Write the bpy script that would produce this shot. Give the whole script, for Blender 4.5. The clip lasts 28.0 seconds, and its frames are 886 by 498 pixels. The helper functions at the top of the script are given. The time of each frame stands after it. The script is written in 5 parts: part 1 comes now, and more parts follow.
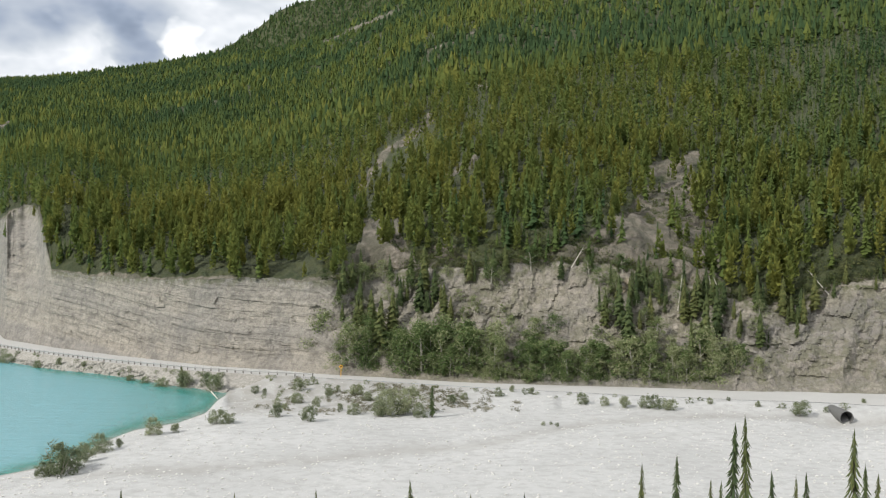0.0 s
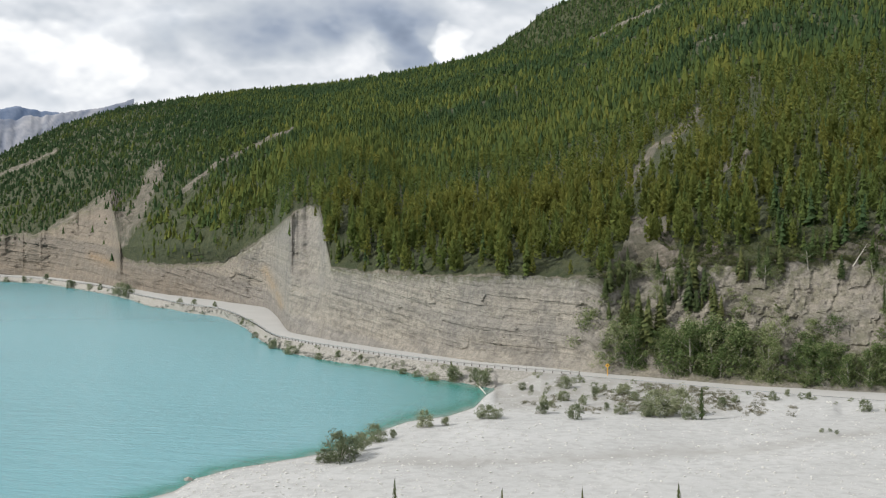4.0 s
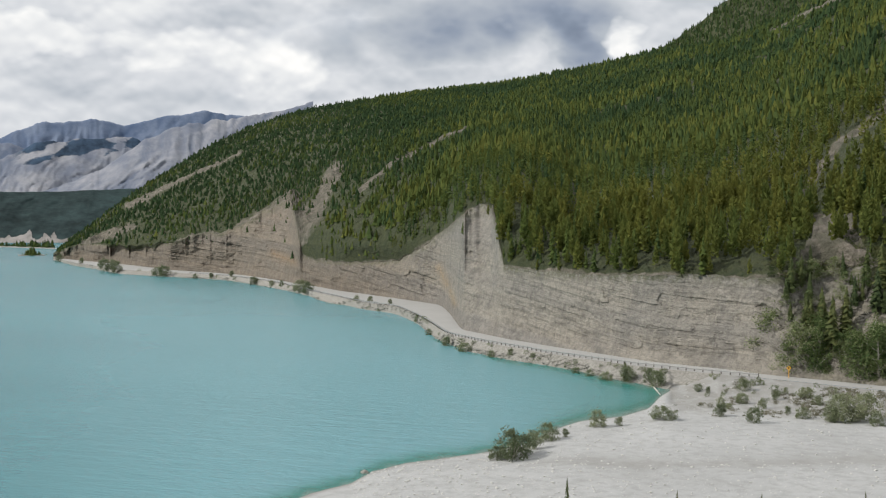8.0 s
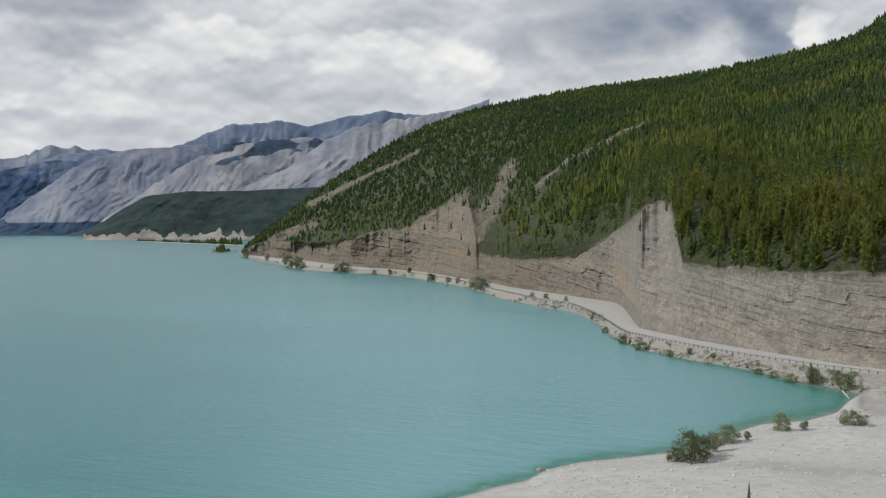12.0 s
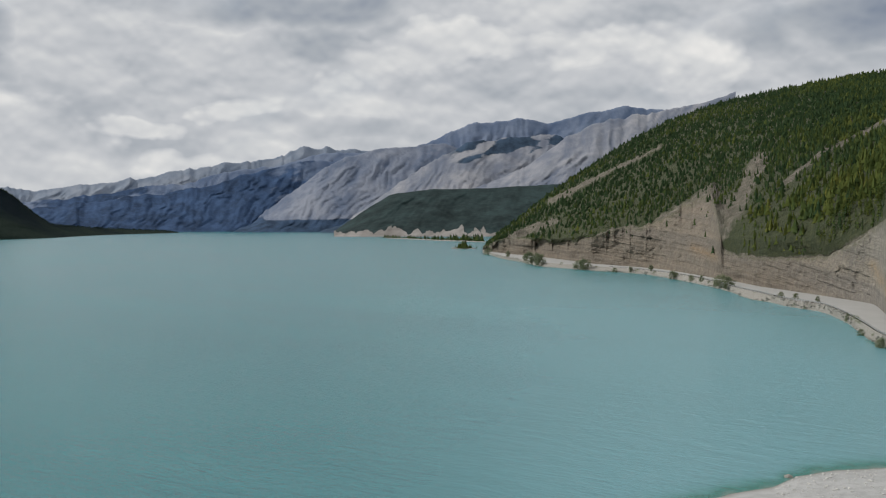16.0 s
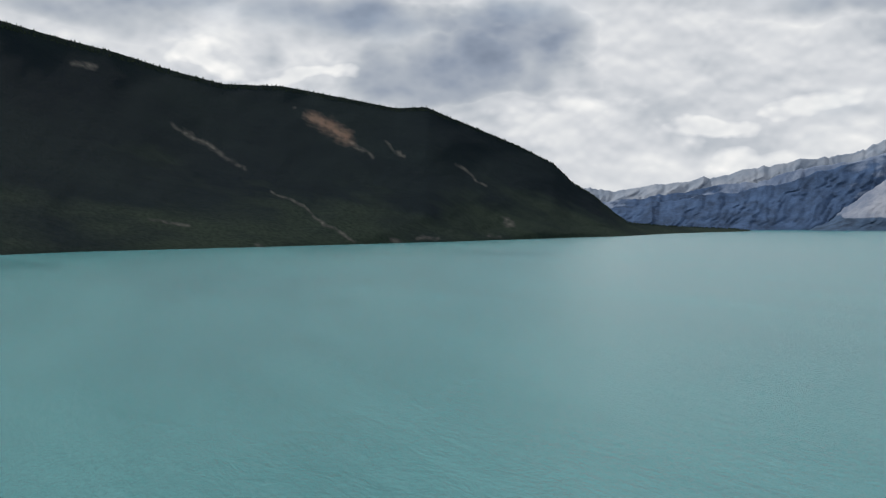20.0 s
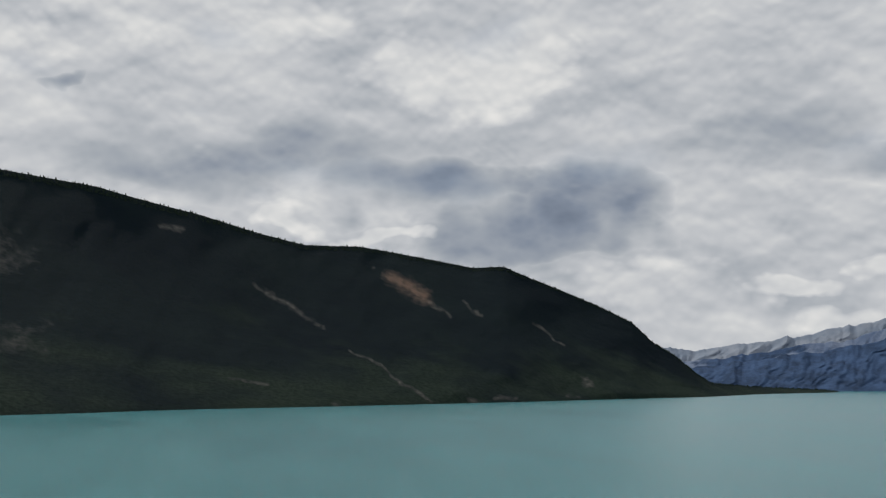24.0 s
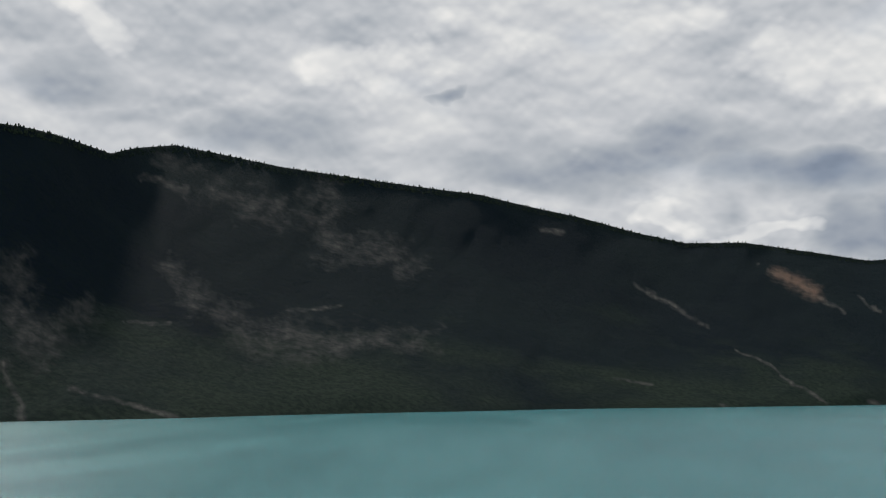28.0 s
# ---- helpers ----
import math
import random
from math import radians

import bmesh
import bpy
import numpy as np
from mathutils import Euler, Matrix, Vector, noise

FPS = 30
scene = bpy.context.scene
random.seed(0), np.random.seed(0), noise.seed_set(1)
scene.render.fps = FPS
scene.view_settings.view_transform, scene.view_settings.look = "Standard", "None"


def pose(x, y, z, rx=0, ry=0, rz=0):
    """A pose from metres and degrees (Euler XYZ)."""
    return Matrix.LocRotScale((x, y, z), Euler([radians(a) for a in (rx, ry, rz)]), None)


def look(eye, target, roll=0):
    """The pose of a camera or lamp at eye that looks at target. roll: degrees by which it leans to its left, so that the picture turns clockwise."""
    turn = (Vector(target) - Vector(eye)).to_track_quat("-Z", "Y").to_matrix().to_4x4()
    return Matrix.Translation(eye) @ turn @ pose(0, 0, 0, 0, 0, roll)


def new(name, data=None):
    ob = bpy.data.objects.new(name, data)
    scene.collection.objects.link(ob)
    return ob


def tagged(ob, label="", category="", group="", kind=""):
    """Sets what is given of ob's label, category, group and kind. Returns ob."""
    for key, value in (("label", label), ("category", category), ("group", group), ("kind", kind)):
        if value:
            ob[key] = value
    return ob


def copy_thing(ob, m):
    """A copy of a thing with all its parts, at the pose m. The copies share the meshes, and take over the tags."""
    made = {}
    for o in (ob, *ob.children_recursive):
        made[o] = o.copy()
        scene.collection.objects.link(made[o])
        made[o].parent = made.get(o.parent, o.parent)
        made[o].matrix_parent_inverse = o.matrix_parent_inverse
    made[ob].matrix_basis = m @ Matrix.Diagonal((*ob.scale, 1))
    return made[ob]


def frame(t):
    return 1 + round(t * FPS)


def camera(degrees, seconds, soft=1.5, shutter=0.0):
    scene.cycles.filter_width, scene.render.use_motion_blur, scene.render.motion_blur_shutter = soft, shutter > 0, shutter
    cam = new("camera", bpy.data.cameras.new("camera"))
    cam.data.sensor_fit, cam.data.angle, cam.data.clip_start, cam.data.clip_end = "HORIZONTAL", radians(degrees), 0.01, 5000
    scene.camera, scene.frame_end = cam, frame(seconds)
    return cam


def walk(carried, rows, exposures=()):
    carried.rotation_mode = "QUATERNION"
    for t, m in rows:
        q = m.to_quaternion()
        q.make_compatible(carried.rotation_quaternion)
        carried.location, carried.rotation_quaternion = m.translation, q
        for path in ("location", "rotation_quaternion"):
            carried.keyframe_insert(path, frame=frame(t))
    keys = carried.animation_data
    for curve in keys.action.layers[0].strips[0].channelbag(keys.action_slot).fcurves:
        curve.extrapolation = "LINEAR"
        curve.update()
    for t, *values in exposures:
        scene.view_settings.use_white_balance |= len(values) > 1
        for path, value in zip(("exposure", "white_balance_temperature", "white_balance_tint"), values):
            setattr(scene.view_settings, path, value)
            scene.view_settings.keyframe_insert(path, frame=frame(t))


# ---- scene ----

# ---------------------------------------------------------------- camera
EYE_Z = 32.0            # height of the hovering camera over the lake, metres
cam = camera(43.2, 28.0, soft=1.2)
# seconds, turn to the left, tilt up, lean: degrees
TURNS = [
    (0.0, 0.0, -0.78, 0.45), (0.5, 0.4, -0.8, 0.37), (1.0, 10.11, -0.88, 0.02), (1.5, 11.86, -0.88, 0.23), (2.0, 12.12, -0.88, 0.23),
    (2.5, 12.4, -0.9, 0.24), (4.5, 14.0, -0.98, 0.19), (5.0, 14.47, -1.0, 0.18), (5.5, 15.46, -0.99, 0.13), (6.0, 17.4, -1.01, 0.12),
    (6.5, 19.01, -1.03, 0.1), (7.0, 20.16, -1.04, 0.09), (7.5, 21.28, -1.05, 0.08), (8.0, 22.39, -1.07, 0.09), (8.5, 23.55, -1.07, 0.1),
    (9.0, 24.7, -1.09, 0.12), (9.5, 25.86, -1.09, 0.11), (10.0, 27.01, -1.11, 0.11), (10.5, 28.08, -1.13, 0.1), (11.0, 29.12, -1.15, 0.08),
    (11.5, 30.28, -1.19, 0.03), (13.5, 34.95, -1.29, -0.04), (14.0, 36.55, -1.32, -0.03), (14.5, 38.19, -1.33, -0.02), (15.0, 39.81, -1.35, -0.02),
    (15.5, 41.57, -1.36, -0.03), (16.0, 43.63, -1.37, -0.07), (16.5, 45.76, -1.36, -0.07), (17.0, 49.09, -1.36, -0.08), (17.5, 53.91, -1.35, -0.12),
    (18.0, 58.6, -1.37, -0.13), (18.5, 62.95, -1.37, -0.14), (19.0, 66.64, -1.37, -0.14), (19.5, 69.45, -1.39, -0.17), (20.0, 72.35, -1.38, -0.22),
    (20.5, 75.84, -1.4, -0.2), (22.5, 76.39, -5.23, -0.25), (23.0, 76.35, 1.35, -0.23), (23.5, 76.3, 6.5, -0.08), (24.0, 76.29, 6.77, -0.04),
    (24.5, 77.06, 6.76, -0.12), (25.0, 80.83, 6.76, -0.16), (25.5, 81.0, 6.77, -0.12), (26.0, 86.52, 6.79, -0.07), (26.5, 89.75, 6.78, -0.02),
    (27.0, 92.53, 6.77, 0.01), (27.5, 95.65, 6.76, 0.09), (28.0, 95.67, 6.76, 0.1)]


def aim(turn, tilt, lean):
    return pose(0, 0, EYE_Z, 0, 0, turn) @ pose(0, 0, 0, 90 + tilt) @ pose(0, 0, 0, 0, 0, lean)


walk(cam, [(t, aim(*a)) for t, *a in TURNS],
     exposures=[(0.0, 0.58), (1.0, 0.62), (2.0, 0.54), (5.0, 0.38), (8.0, 0.16), (11.0, 0.0), (14.0, -0.14), (17.0, -0.22), (20.0, 0.1), (22.5, 0.4), (23.0, 0.25), (23.5, -0.25), (25.0, -0.25), (28.0, -0.15)])


# ---------------------------------------------------------------- sky and sun
SUN_TURN, SUN_UP = 124.0, 37.0   # degrees to the left of +y, and over the horizon


def ray(turn, up):
    a, e = radians(turn), radians(up)
    return Vector((-math.sin(a) * math.cos(e), math.cos(a) * math.cos(e), math.sin(e)))


sun = new("sun", bpy.data.lights.new("sun", "SUN"))
sun.data.energy, sun.data.angle, sun.data.color = 2.7, radians(3.0), (1.0, 0.96, 0.90)
sun.matrix_world = look(ray(SUN_TURN, SUN_UP) * 100, (0, 0, 0))


class Nodes:
    """A few short words for building node trees."""

    def __init__(self, tree):
        self.tree = tree
        tree.nodes.clear()

    def add(self, kind, **values):
        node = self.tree.nodes.new("ShaderNode" + kind)
        for key, value in values.items():
            if key in node.inputs:
                if hasattr(value, "is_output"):
                    self.tree.links.new(value, node.inputs[key])
                else:
                    node.inputs[key].default_value = value
            else:
                setattr(node, key, value)
        return node

    def link(self, a, b):
        self.tree.links.new(a, b)

    def math(self, op, a, b=0.0, clamp=False):
        node = self.tree.nodes.new("ShaderNodeMath")
        node.operation, node.use_clamp = op, clamp
        for k, value in enumerate((a, b)):
            if hasattr(value, "is_output"):
                self.tree.links.new(value, node.inputs[k])
            else:
                node.inputs[k].default_value = value
        return node.outputs[0]

    def mix(self, fac, a, b, blend="MIX"):
        node = self.tree.nodes.new("ShaderNodeMix")
        node.data_type, node.blend_type = "RGBA", blend
        for socket, value in ((node.inputs[0], fac), (node.inputs[6], a), (node.inputs[7], b)):
            if hasattr(value, "is_output"):
                self.tree.links.new(value, socket)
            else:
                socket.default_value = (*value, 1) if isinstance(value, tuple) else value
        return node.outputs[2]

    def ramp(self, fac, *stops):
        node = self.tree.nodes.new("ShaderNodeValToRGB")
        ramp = node.color_ramp
        while len(ramp.elements) < len(stops):
            ramp.elements.new(0.5)
        for element, (at, colour) in zip(ramp.elements, stops):
            element.position = at
            element.color = (*colour, 1) if isinstance(colour, tuple) else (colour, colour, colour, 1)
        self.tree.links.new(fac, node.inputs[0])
        return node.outputs[0]

    def noise(self, where, scale, detail=4.0, rough=0.55, distort=0.0):
        node = self.tree.nodes.new("ShaderNodeTexNoise")
        self.tree.links.new(where, node.inputs["Vector"])
        for key, value in (("Scale", scale), ("Detail", detail), ("Roughness", rough), ("Distortion", distort)):
            node.inputs[key].default_value = value
        return node.outputs[0]

    def stretch(self, where, scale, turn=(0, 0, 0), shift=(0, 0, 0)):
        node = self.tree.nodes.new("ShaderNodeMapping")
        self.tree.links.new(where, node.inputs[0])
        node.inputs["Scale"].default_value, node.inputs["Rotation"].default_value = scale, turn
        node.inputs["Location"].default_value = shift
        return node.outputs[0]


# banks of cloud over the valley: turn, height, half width, half height (degrees) and brightness
CLOUD_BASES = [
    (19.5, 10.6, 9.5, 2.6, 0.15), (15.0, 9.6, 3.5, 1.5, 0.08), (25.5, 9.0, 4.5, 1.5, 0.30), (46.5, 11.4, 5.5, 0.9, 0.32), (39.0, 6.6, 7.0, 0.8, 0.55),
    (51.0, 10.7, 9.0, 1.2, 0.36), (68.5, 9.4, 5.0, 2.6, 0.12), (71.0, 7.3, 7.5, 1.8, 0.05), (76.0, 9.7, 8.5, 1.8, 0.18), (59.0, 3.9, 4.5, 0.8, 0.52),
    (48.5, 4.9, 5.5, 0.9, 0.52), (87.0, 11.2, 11.0, 2.2, 0.38), (104.0, 12.6, 4.0, 1.7, 0.38), (114.5, 14.6, 4.0, 2.0, 0.40), (95.0, 14.5, 1.2, 0.7, 0.3),
    (62.0, 12.0, 8.0, 1.5, 0.55)]
CLOUD_HEADS = [
    (12.0, 9.9, 1.6, 1.3, 1.0), (34.0, 8.6, 6.5, 1.1, 0.92), (44.0, 8.6, 6.0, 1.0, 0.90), (30.5, 7.6, 3.5, 0.9, 0.85), (48.6, 7.3, 2.2, 0.8, 1.0),
    (53.0, 5.9, 2.0, 1.0, 0.97), (58.0, 5.0, 2.3, 0.8, 0.95), (65.0, 4.4, 6.0, 1.7, 0.86), (79.5, 7.3, 3.5, 0.5, 0.90), (84.0, 8.0, 2.5, 0.6, 0.92),
    (75.0, 15.6, 6.0, 2.0, 0.88), (100.0, 16.6, 5.0, 1.8, 0.95), (113.0, 17.5, 1.6, 1.8, 0.97), (89.0, 17.8, 8.0, 1.8, 0.87), (55.0, 3.2, 5.0, 0.7, 0.9)]


def make_world():
    world = bpy.data.worlds.new("sky")
    scene.world = world
    world.use_nodes = True
    n = Nodes(world.node_tree)
    sky = n.add("TexSky", sky_type="NISHITA", sun_disc=False, sun_elevation=radians(SUN_UP), sun_rotation=radians(-SUN_TURN))
    where = n.add("TexCoord").outputs["Generated"]
    xyz = n.add("SeparateXYZ", Vector=where)
    turn = n.math("MULTIPLY", n.math("ARCTAN2", n.math("MULTIPLY", xyz.outputs[0], -1.0), xyz.outputs[1]), 57.2958)
    up = n.math("MULTIPLY", n.math("ARCSINE", xyz.outputs[2]), 57.2958)

    def drift(across, tall, shift=0.0, detail=6.0, rough=0.5):
        """Cloud texture over turn and height, in degrees."""
        p = n.add("CombineXYZ", X=n.math("DIVIDE", turn, across), Y=n.math("DIVIDE", n.math("ADD", up, shift), tall), Z=0.0)
        return n.add("TexNoise", Vector=p.outputs[0], Scale=1.0, Detail=detail, Roughness=rough, Distortion=0.15)

    wide_way = n.add("SeparateColor", Color=drift(5.0, 3.4, 3.0, 4.0, 0.45).outputs["Color"])
    bent_turn = n.math("ADD", turn, n.math("MULTIPLY", n.math("SUBTRACT", wide_way.outputs[0], 0.5), 9.0))
    bent_up = n.math("ADD", up, n.math("MULTIPLY", n.math("SUBTRACT", wide_way.outputs[1], 0.5), 5.0))

    def heads(shift):
        """Rounded heads of cumulus."""
        p = n.add("CombineXYZ", X=n.math("DIVIDE", n.math("ADD", turn, n.math("MULTIPLY", wide_way.outputs[2], 1.4)), 3.4),
                  Y=n.math("DIVIDE", n.math("ADD", n.math("ADD", up, n.math("MULTIPLY", wide_way.outputs[0], 0.8)), shift), 2.1), Z=0.0)
        cells = n.add("TexVoronoi", feature="SMOOTH_F1", Vector=p.outputs[0], Scale=1.0, Detail=2.2, Roughness=0.45, Lacunarity=2.4, Smoothness=0.45)
        return n.math("SUBTRACT", 1.0, cells.outputs["Distance"])

    body = drift(7.0, 4.2, detail=4.0, rough=0.42).outputs[0]
    soft = drift(7.0, 4.2, detail=1.0, rough=0.4).outputs[0]
    over = drift(7.0, 4.2, 0.9, detail=1.0, rough=0.4).outputs[0]
    puff, puff_over = heads(0.0), heads(0.35)
    tone = n.math("ADD", 0.73, n.math("MULTIPLY", n.math("SUBTRACT", 0.5, body), 0.55))
    billow = n.math("MULTIPLY", n.math("SUBTRACT", puff, 0.55), 0.9)
    for table, crisp in ((CLOUD_BASES, 0.9), (CLOUD_HEADS, 1.7)):
        for at, height, wide, high, level in table:
            x = n.math("DIVIDE", n.math("SUBTRACT", bent_turn, at), wide)
            y = n.math("DIVIDE", n.math("SUBTRACT", bent_up, height), high)
            d = n.math("SUBTRACT", n.math("ADD", n.math("MULTIPLY", x, x), n.math("MULTIPLY", y, y)), billow)
            mask = n.math("MULTIPLY", n.math("SUBTRACT", 1.25, d), crisp, True)
            tone = n.math("ADD", tone, n.math("MULTIPLY", n.math("SUBTRACT", level, tone), n.math("MULTIPLY", mask, 0.85)))
    # lit tops and grey undersides
    tone = n.math("ADD", tone, n.math("MULTIPLY", n.math("SUBTRACT", soft, over), 0.6))
    tone = n.math("ADD", tone, n.math("MULTIPLY", n.math("SUBTRACT", puff, puff_over), 0.30))
    tone = n.math("ADD", tone, n.math("MULTIPLY", n.math("SUBTRACT", puff, 0.6), 0.10))
    tone = n.math("ADD", tone, 0.0, True)
    cloud = n.ramp(tone, (0.0, (0.12, 0.155, 0.22)), (0.25, (0.26, 0.305, 0.385)), (0.5, (0.45, 0.485, 0.53)), (0.7, (0.63, 0.65, 0.68)), (0.85, (0.77, 0.78, 0.785)), (1.0, (0.93, 0.92, 0.90)))
    blue = n.mix(0.35, (0.34, 0.42, 0.54), n.mix(1.0, sky.outputs[0], (0.10, 0.10, 0.10), "MULTIPLY"))
    colour = n.mix(n.ramp(body, (0.24, 0.75), (0.40, 1.0)), blue, cloud)
    low = n.ramp(xyz.outputs[2], (0.0, 1.0), (0.07, 0.0))
    colour = n.mix(n.math("MULTIPLY", low, 0.25), colour, (0.66, 0.68, 0.70))
    back = n.add("Background", Color=colour, Strength=1.0)
    n.link(back.outputs[0], n.add("OutputWorld").inputs[0])


make_world()


# ---------------------------------------------------------------- materials
def material(name, build):
    m = bpy.data.materials.new(name)
    m.use_nodes = True
    n = Nodes(m.node_tree)
    out = n.add("OutputMaterial")
    shader = n.add("BsdfPrincipled")
    n.link(shader.outputs[0], out.inputs[0])
    n.place = n.add("NewGeometry").outputs["Position"]
    build(n, shader)
    return m


def bump(n, shader, height, strength, distance):
    node = n.add("Bump", Strength=strength, Distance=distance, Height=height)
    n.link(node.outputs[0], shader.inputs["Normal"])


def attribute(n, name):
    return n.add("Attribute", attribute_name=name).outputs["Fac"]


def water_look(n, s):
    shallow = attribute(n, "shallow")
    wide = n.noise(n.stretch(n.place, (0.003, 0.011, 1), turn=(0, 0, radians(-35))), 1.0, 5, 0.6, 0.5)
    base = n.mix(n.ramp(wide, (0.38, 0.0), (0.62, 1.0)), (0.027, 0.170, 0.188), (0.042, 0.202, 0.220))
    base = n.mix(attribute(n, "milky"), base, (0.158, 0.350, 0.392))
    base = n.mix(n.ramp(shallow, (0.0, 0.0), (0.45, 1.0)), base, (0.035, 0.19, 0.16))
    base = n.mix(n.ramp(shallow, (0.55, 0.0), (0.95, 1.0)), base, (0.17, 0.235, 0.205))
    n.link(base, s.inputs["Base Color"])
    s.inputs["IOR"].default_value = 1.33
    n.link(n.ramp(wide, (0.3, 0.22), (0.7, 0.27)), s.inputs["Roughness"])
    swell = n.noise(n.stretch(n.place, (0.10, 0.42, 1), turn=(0, 0, radians(-40))), 1.0, 5, 0.62, 0.5)
    ripple = n.noise(n.stretch(n.place, (0.5, 1.5, 1), turn=(0, 0, radians(-28))), 1.0, 5, 0.65, 0.3)
    bump(n, s, n.math("ADD", swell, n.math("MULTIPLY", ripple, 0.6)), 0.6, 0.5)


def gravel_look(n, s):
    wide = n.noise(n.place, 0.05, 5, 0.6, 0.6)
    mid = n.noise(n.place, 0.6, 5, 0.65)
    fine = n.noise(n.place, 5.0, 4, 0.7)
    base = n.mix(n.ramp(wide, (0.3, 0.0), (0.7, 1.0)), (0.375, 0.375, 0.365), (0.455, 0.455, 0.445))
    base = n.mix(n.ramp(mid, (0.38, 0.55), (0.54, 0.0)), base, (0.30, 0.297, 0.285))
    base = n.mix(n.ramp(fine, (0.60, 0.0), (0.72, 0.6)), base, (0.68, 0.68, 0.66))
    base = n.mix(attribute(n, "channel"), base, (0.25, 0.24, 0.215))
    base = n.mix(attribute(n, "wet"), base, (0.22, 0.21, 0.185))
    n.link(base, s.inputs["Base Color"])
    s.inputs["Roughness"].default_value = 0.95
    bump(n, s, n.math("ADD", fine, mid), 0.5, 0.14)


def road_look(n, s):
    wide = n.noise(n.place, 0.12, 5, 0.6)
    fine = n.noise(n.place, 3.0, 4, 0.7)
    base = n.mix(wide, (0.355, 0.35, 0.335), (0.45, 0.445, 0.43))
    base = n.mix(n.ramp(fine, (0.35, 0.25), (0.65, 0.0)), base, (0.30, 0.29, 0.265))
    n.link(base, s.inputs["Base Color"])
    s.inputs["Roughness"].default_value = 0.9
    bump(n, s, fine, 0.3, 0.05)


def bank_look(n, s):
    wide = n.noise(n.place, 0.15, 5, 0.6)
    fine = n.noise(n.place, 1.6, 5, 0.7)
    base = n.mix(wide, (0.28, 0.265, 0.235), (0.42, 0.405, 0.37))
    base = n.mix(n.ramp(fine, (0.4, 0.7), (0.6, 0.0)), base, (0.17, 0.16, 0.135))
    n.link(base, s.inputs["Base Color"])
    s.inputs["Roughness"].default_value = 0.95
    bump(n, s, fine, 0.8, 0.4)


def rock_colour(n, bed):
    """Bedded limestone: colour bands that follow the beds, with stains and joints."""
    bands = n.add("TexNoise", noise_dimensions="1D", W=n.math("MULTIPLY", bed, 0.55), Scale=1.0, Detail=5.0, Roughness=0.75).outputs[0]
    thick = n.add("TexNoise", noise_dimensions="1D", W=n.math("MULTIPLY", bed, 0.10), Scale=1.0, Detail=2.0, Roughness=0.5).outputs[0]
    stain = n.noise(n.stretch(n.place, (0.10, 0.10, 0.03)), 1.0, 6, 0.65)
    grain = n.noise(n.place, 1.1, 6, 0.7)
    base = n.mix(n.ramp(thick, (0.40, 0.0), (0.60, 1.0)), (0.25, 0.24, 0.22), (0.34, 0.312, 0.26))
    base = n.mix(n.ramp(bands, (0.40, 0.32), (0.54, 0.0)), base, (0.165, 0.157, 0.14))
    base = n.mix(n.ramp(stain, (0.55, 0.0), (0.72, 0.6)), base, (0.36, 0.33, 0.275))
    base = n.mix(n.ramp(stain, (0.34, 0.6), (0.47, 0.0)), base, (0.175, 0.172, 0.165))
    run_off = n.noise(n.stretch(n.place, (0.28, 0.28, 0.02)), 1.0, 4, 0.6)
    base = n.mix(n.ramp(run_off, (0.36, 0.35), (0.46, 0.0)), base, (0.15, 0.146, 0.14))
    coarse = n.noise(n.stretch(n.place, (1, 1, 1.6)), 0.20, 7, 0.72)
    warp = n.add("VectorMath", operation="MULTIPLY_ADD")
    n.link(n.add("TexNoise", Vector=n.place, Scale=0.5, Detail=4.0).outputs["Color"], warp.inputs[0])
    warp.inputs[1].default_value = (2.0, 2.0, 2.0)
    n.link(n.place, warp.inputs[2])
    block = n.add("TexVoronoi", Vector=n.stretch(warp.outputs[0], (0.30, 0.30, 1.3)), Scale=1.0, feature="DISTANCE_TO_EDGE").outputs["Distance"]
    tone = n.add("TexVoronoi", Vector=n.stretch(warp.outputs[0], (0.30, 0.30, 1.3)), Scale=1.0).outputs["Color"]
    base = n.mix(0.25, base, n.mix(n.math("MULTIPLY", n.add("SeparateColor", Color=tone).outputs[0], 1.0), (0.24, 0.215, 0.19), (0.44, 0.40, 0.335)))
    base = n.mix(n.ramp(block, (0.0, 0.35), (0.08, 0.0)), base, (0.12, 0.11, 0.095))
    base = n.mix(n.ramp(coarse, (0.36, 0.55), (0.50, 0.0)), base, (0.135, 0.127, 0.112))
    base = n.mix(n.ramp(coarse, (0.54, 0.0), (0.68, 0.5)), base, (0.40, 0.365, 0.31))
    return n.mix(n.ramp(grain, (0.34, 0.55), (0.5, 0.0)), base, (0.15, 0.14, 0.125)), bands, grain


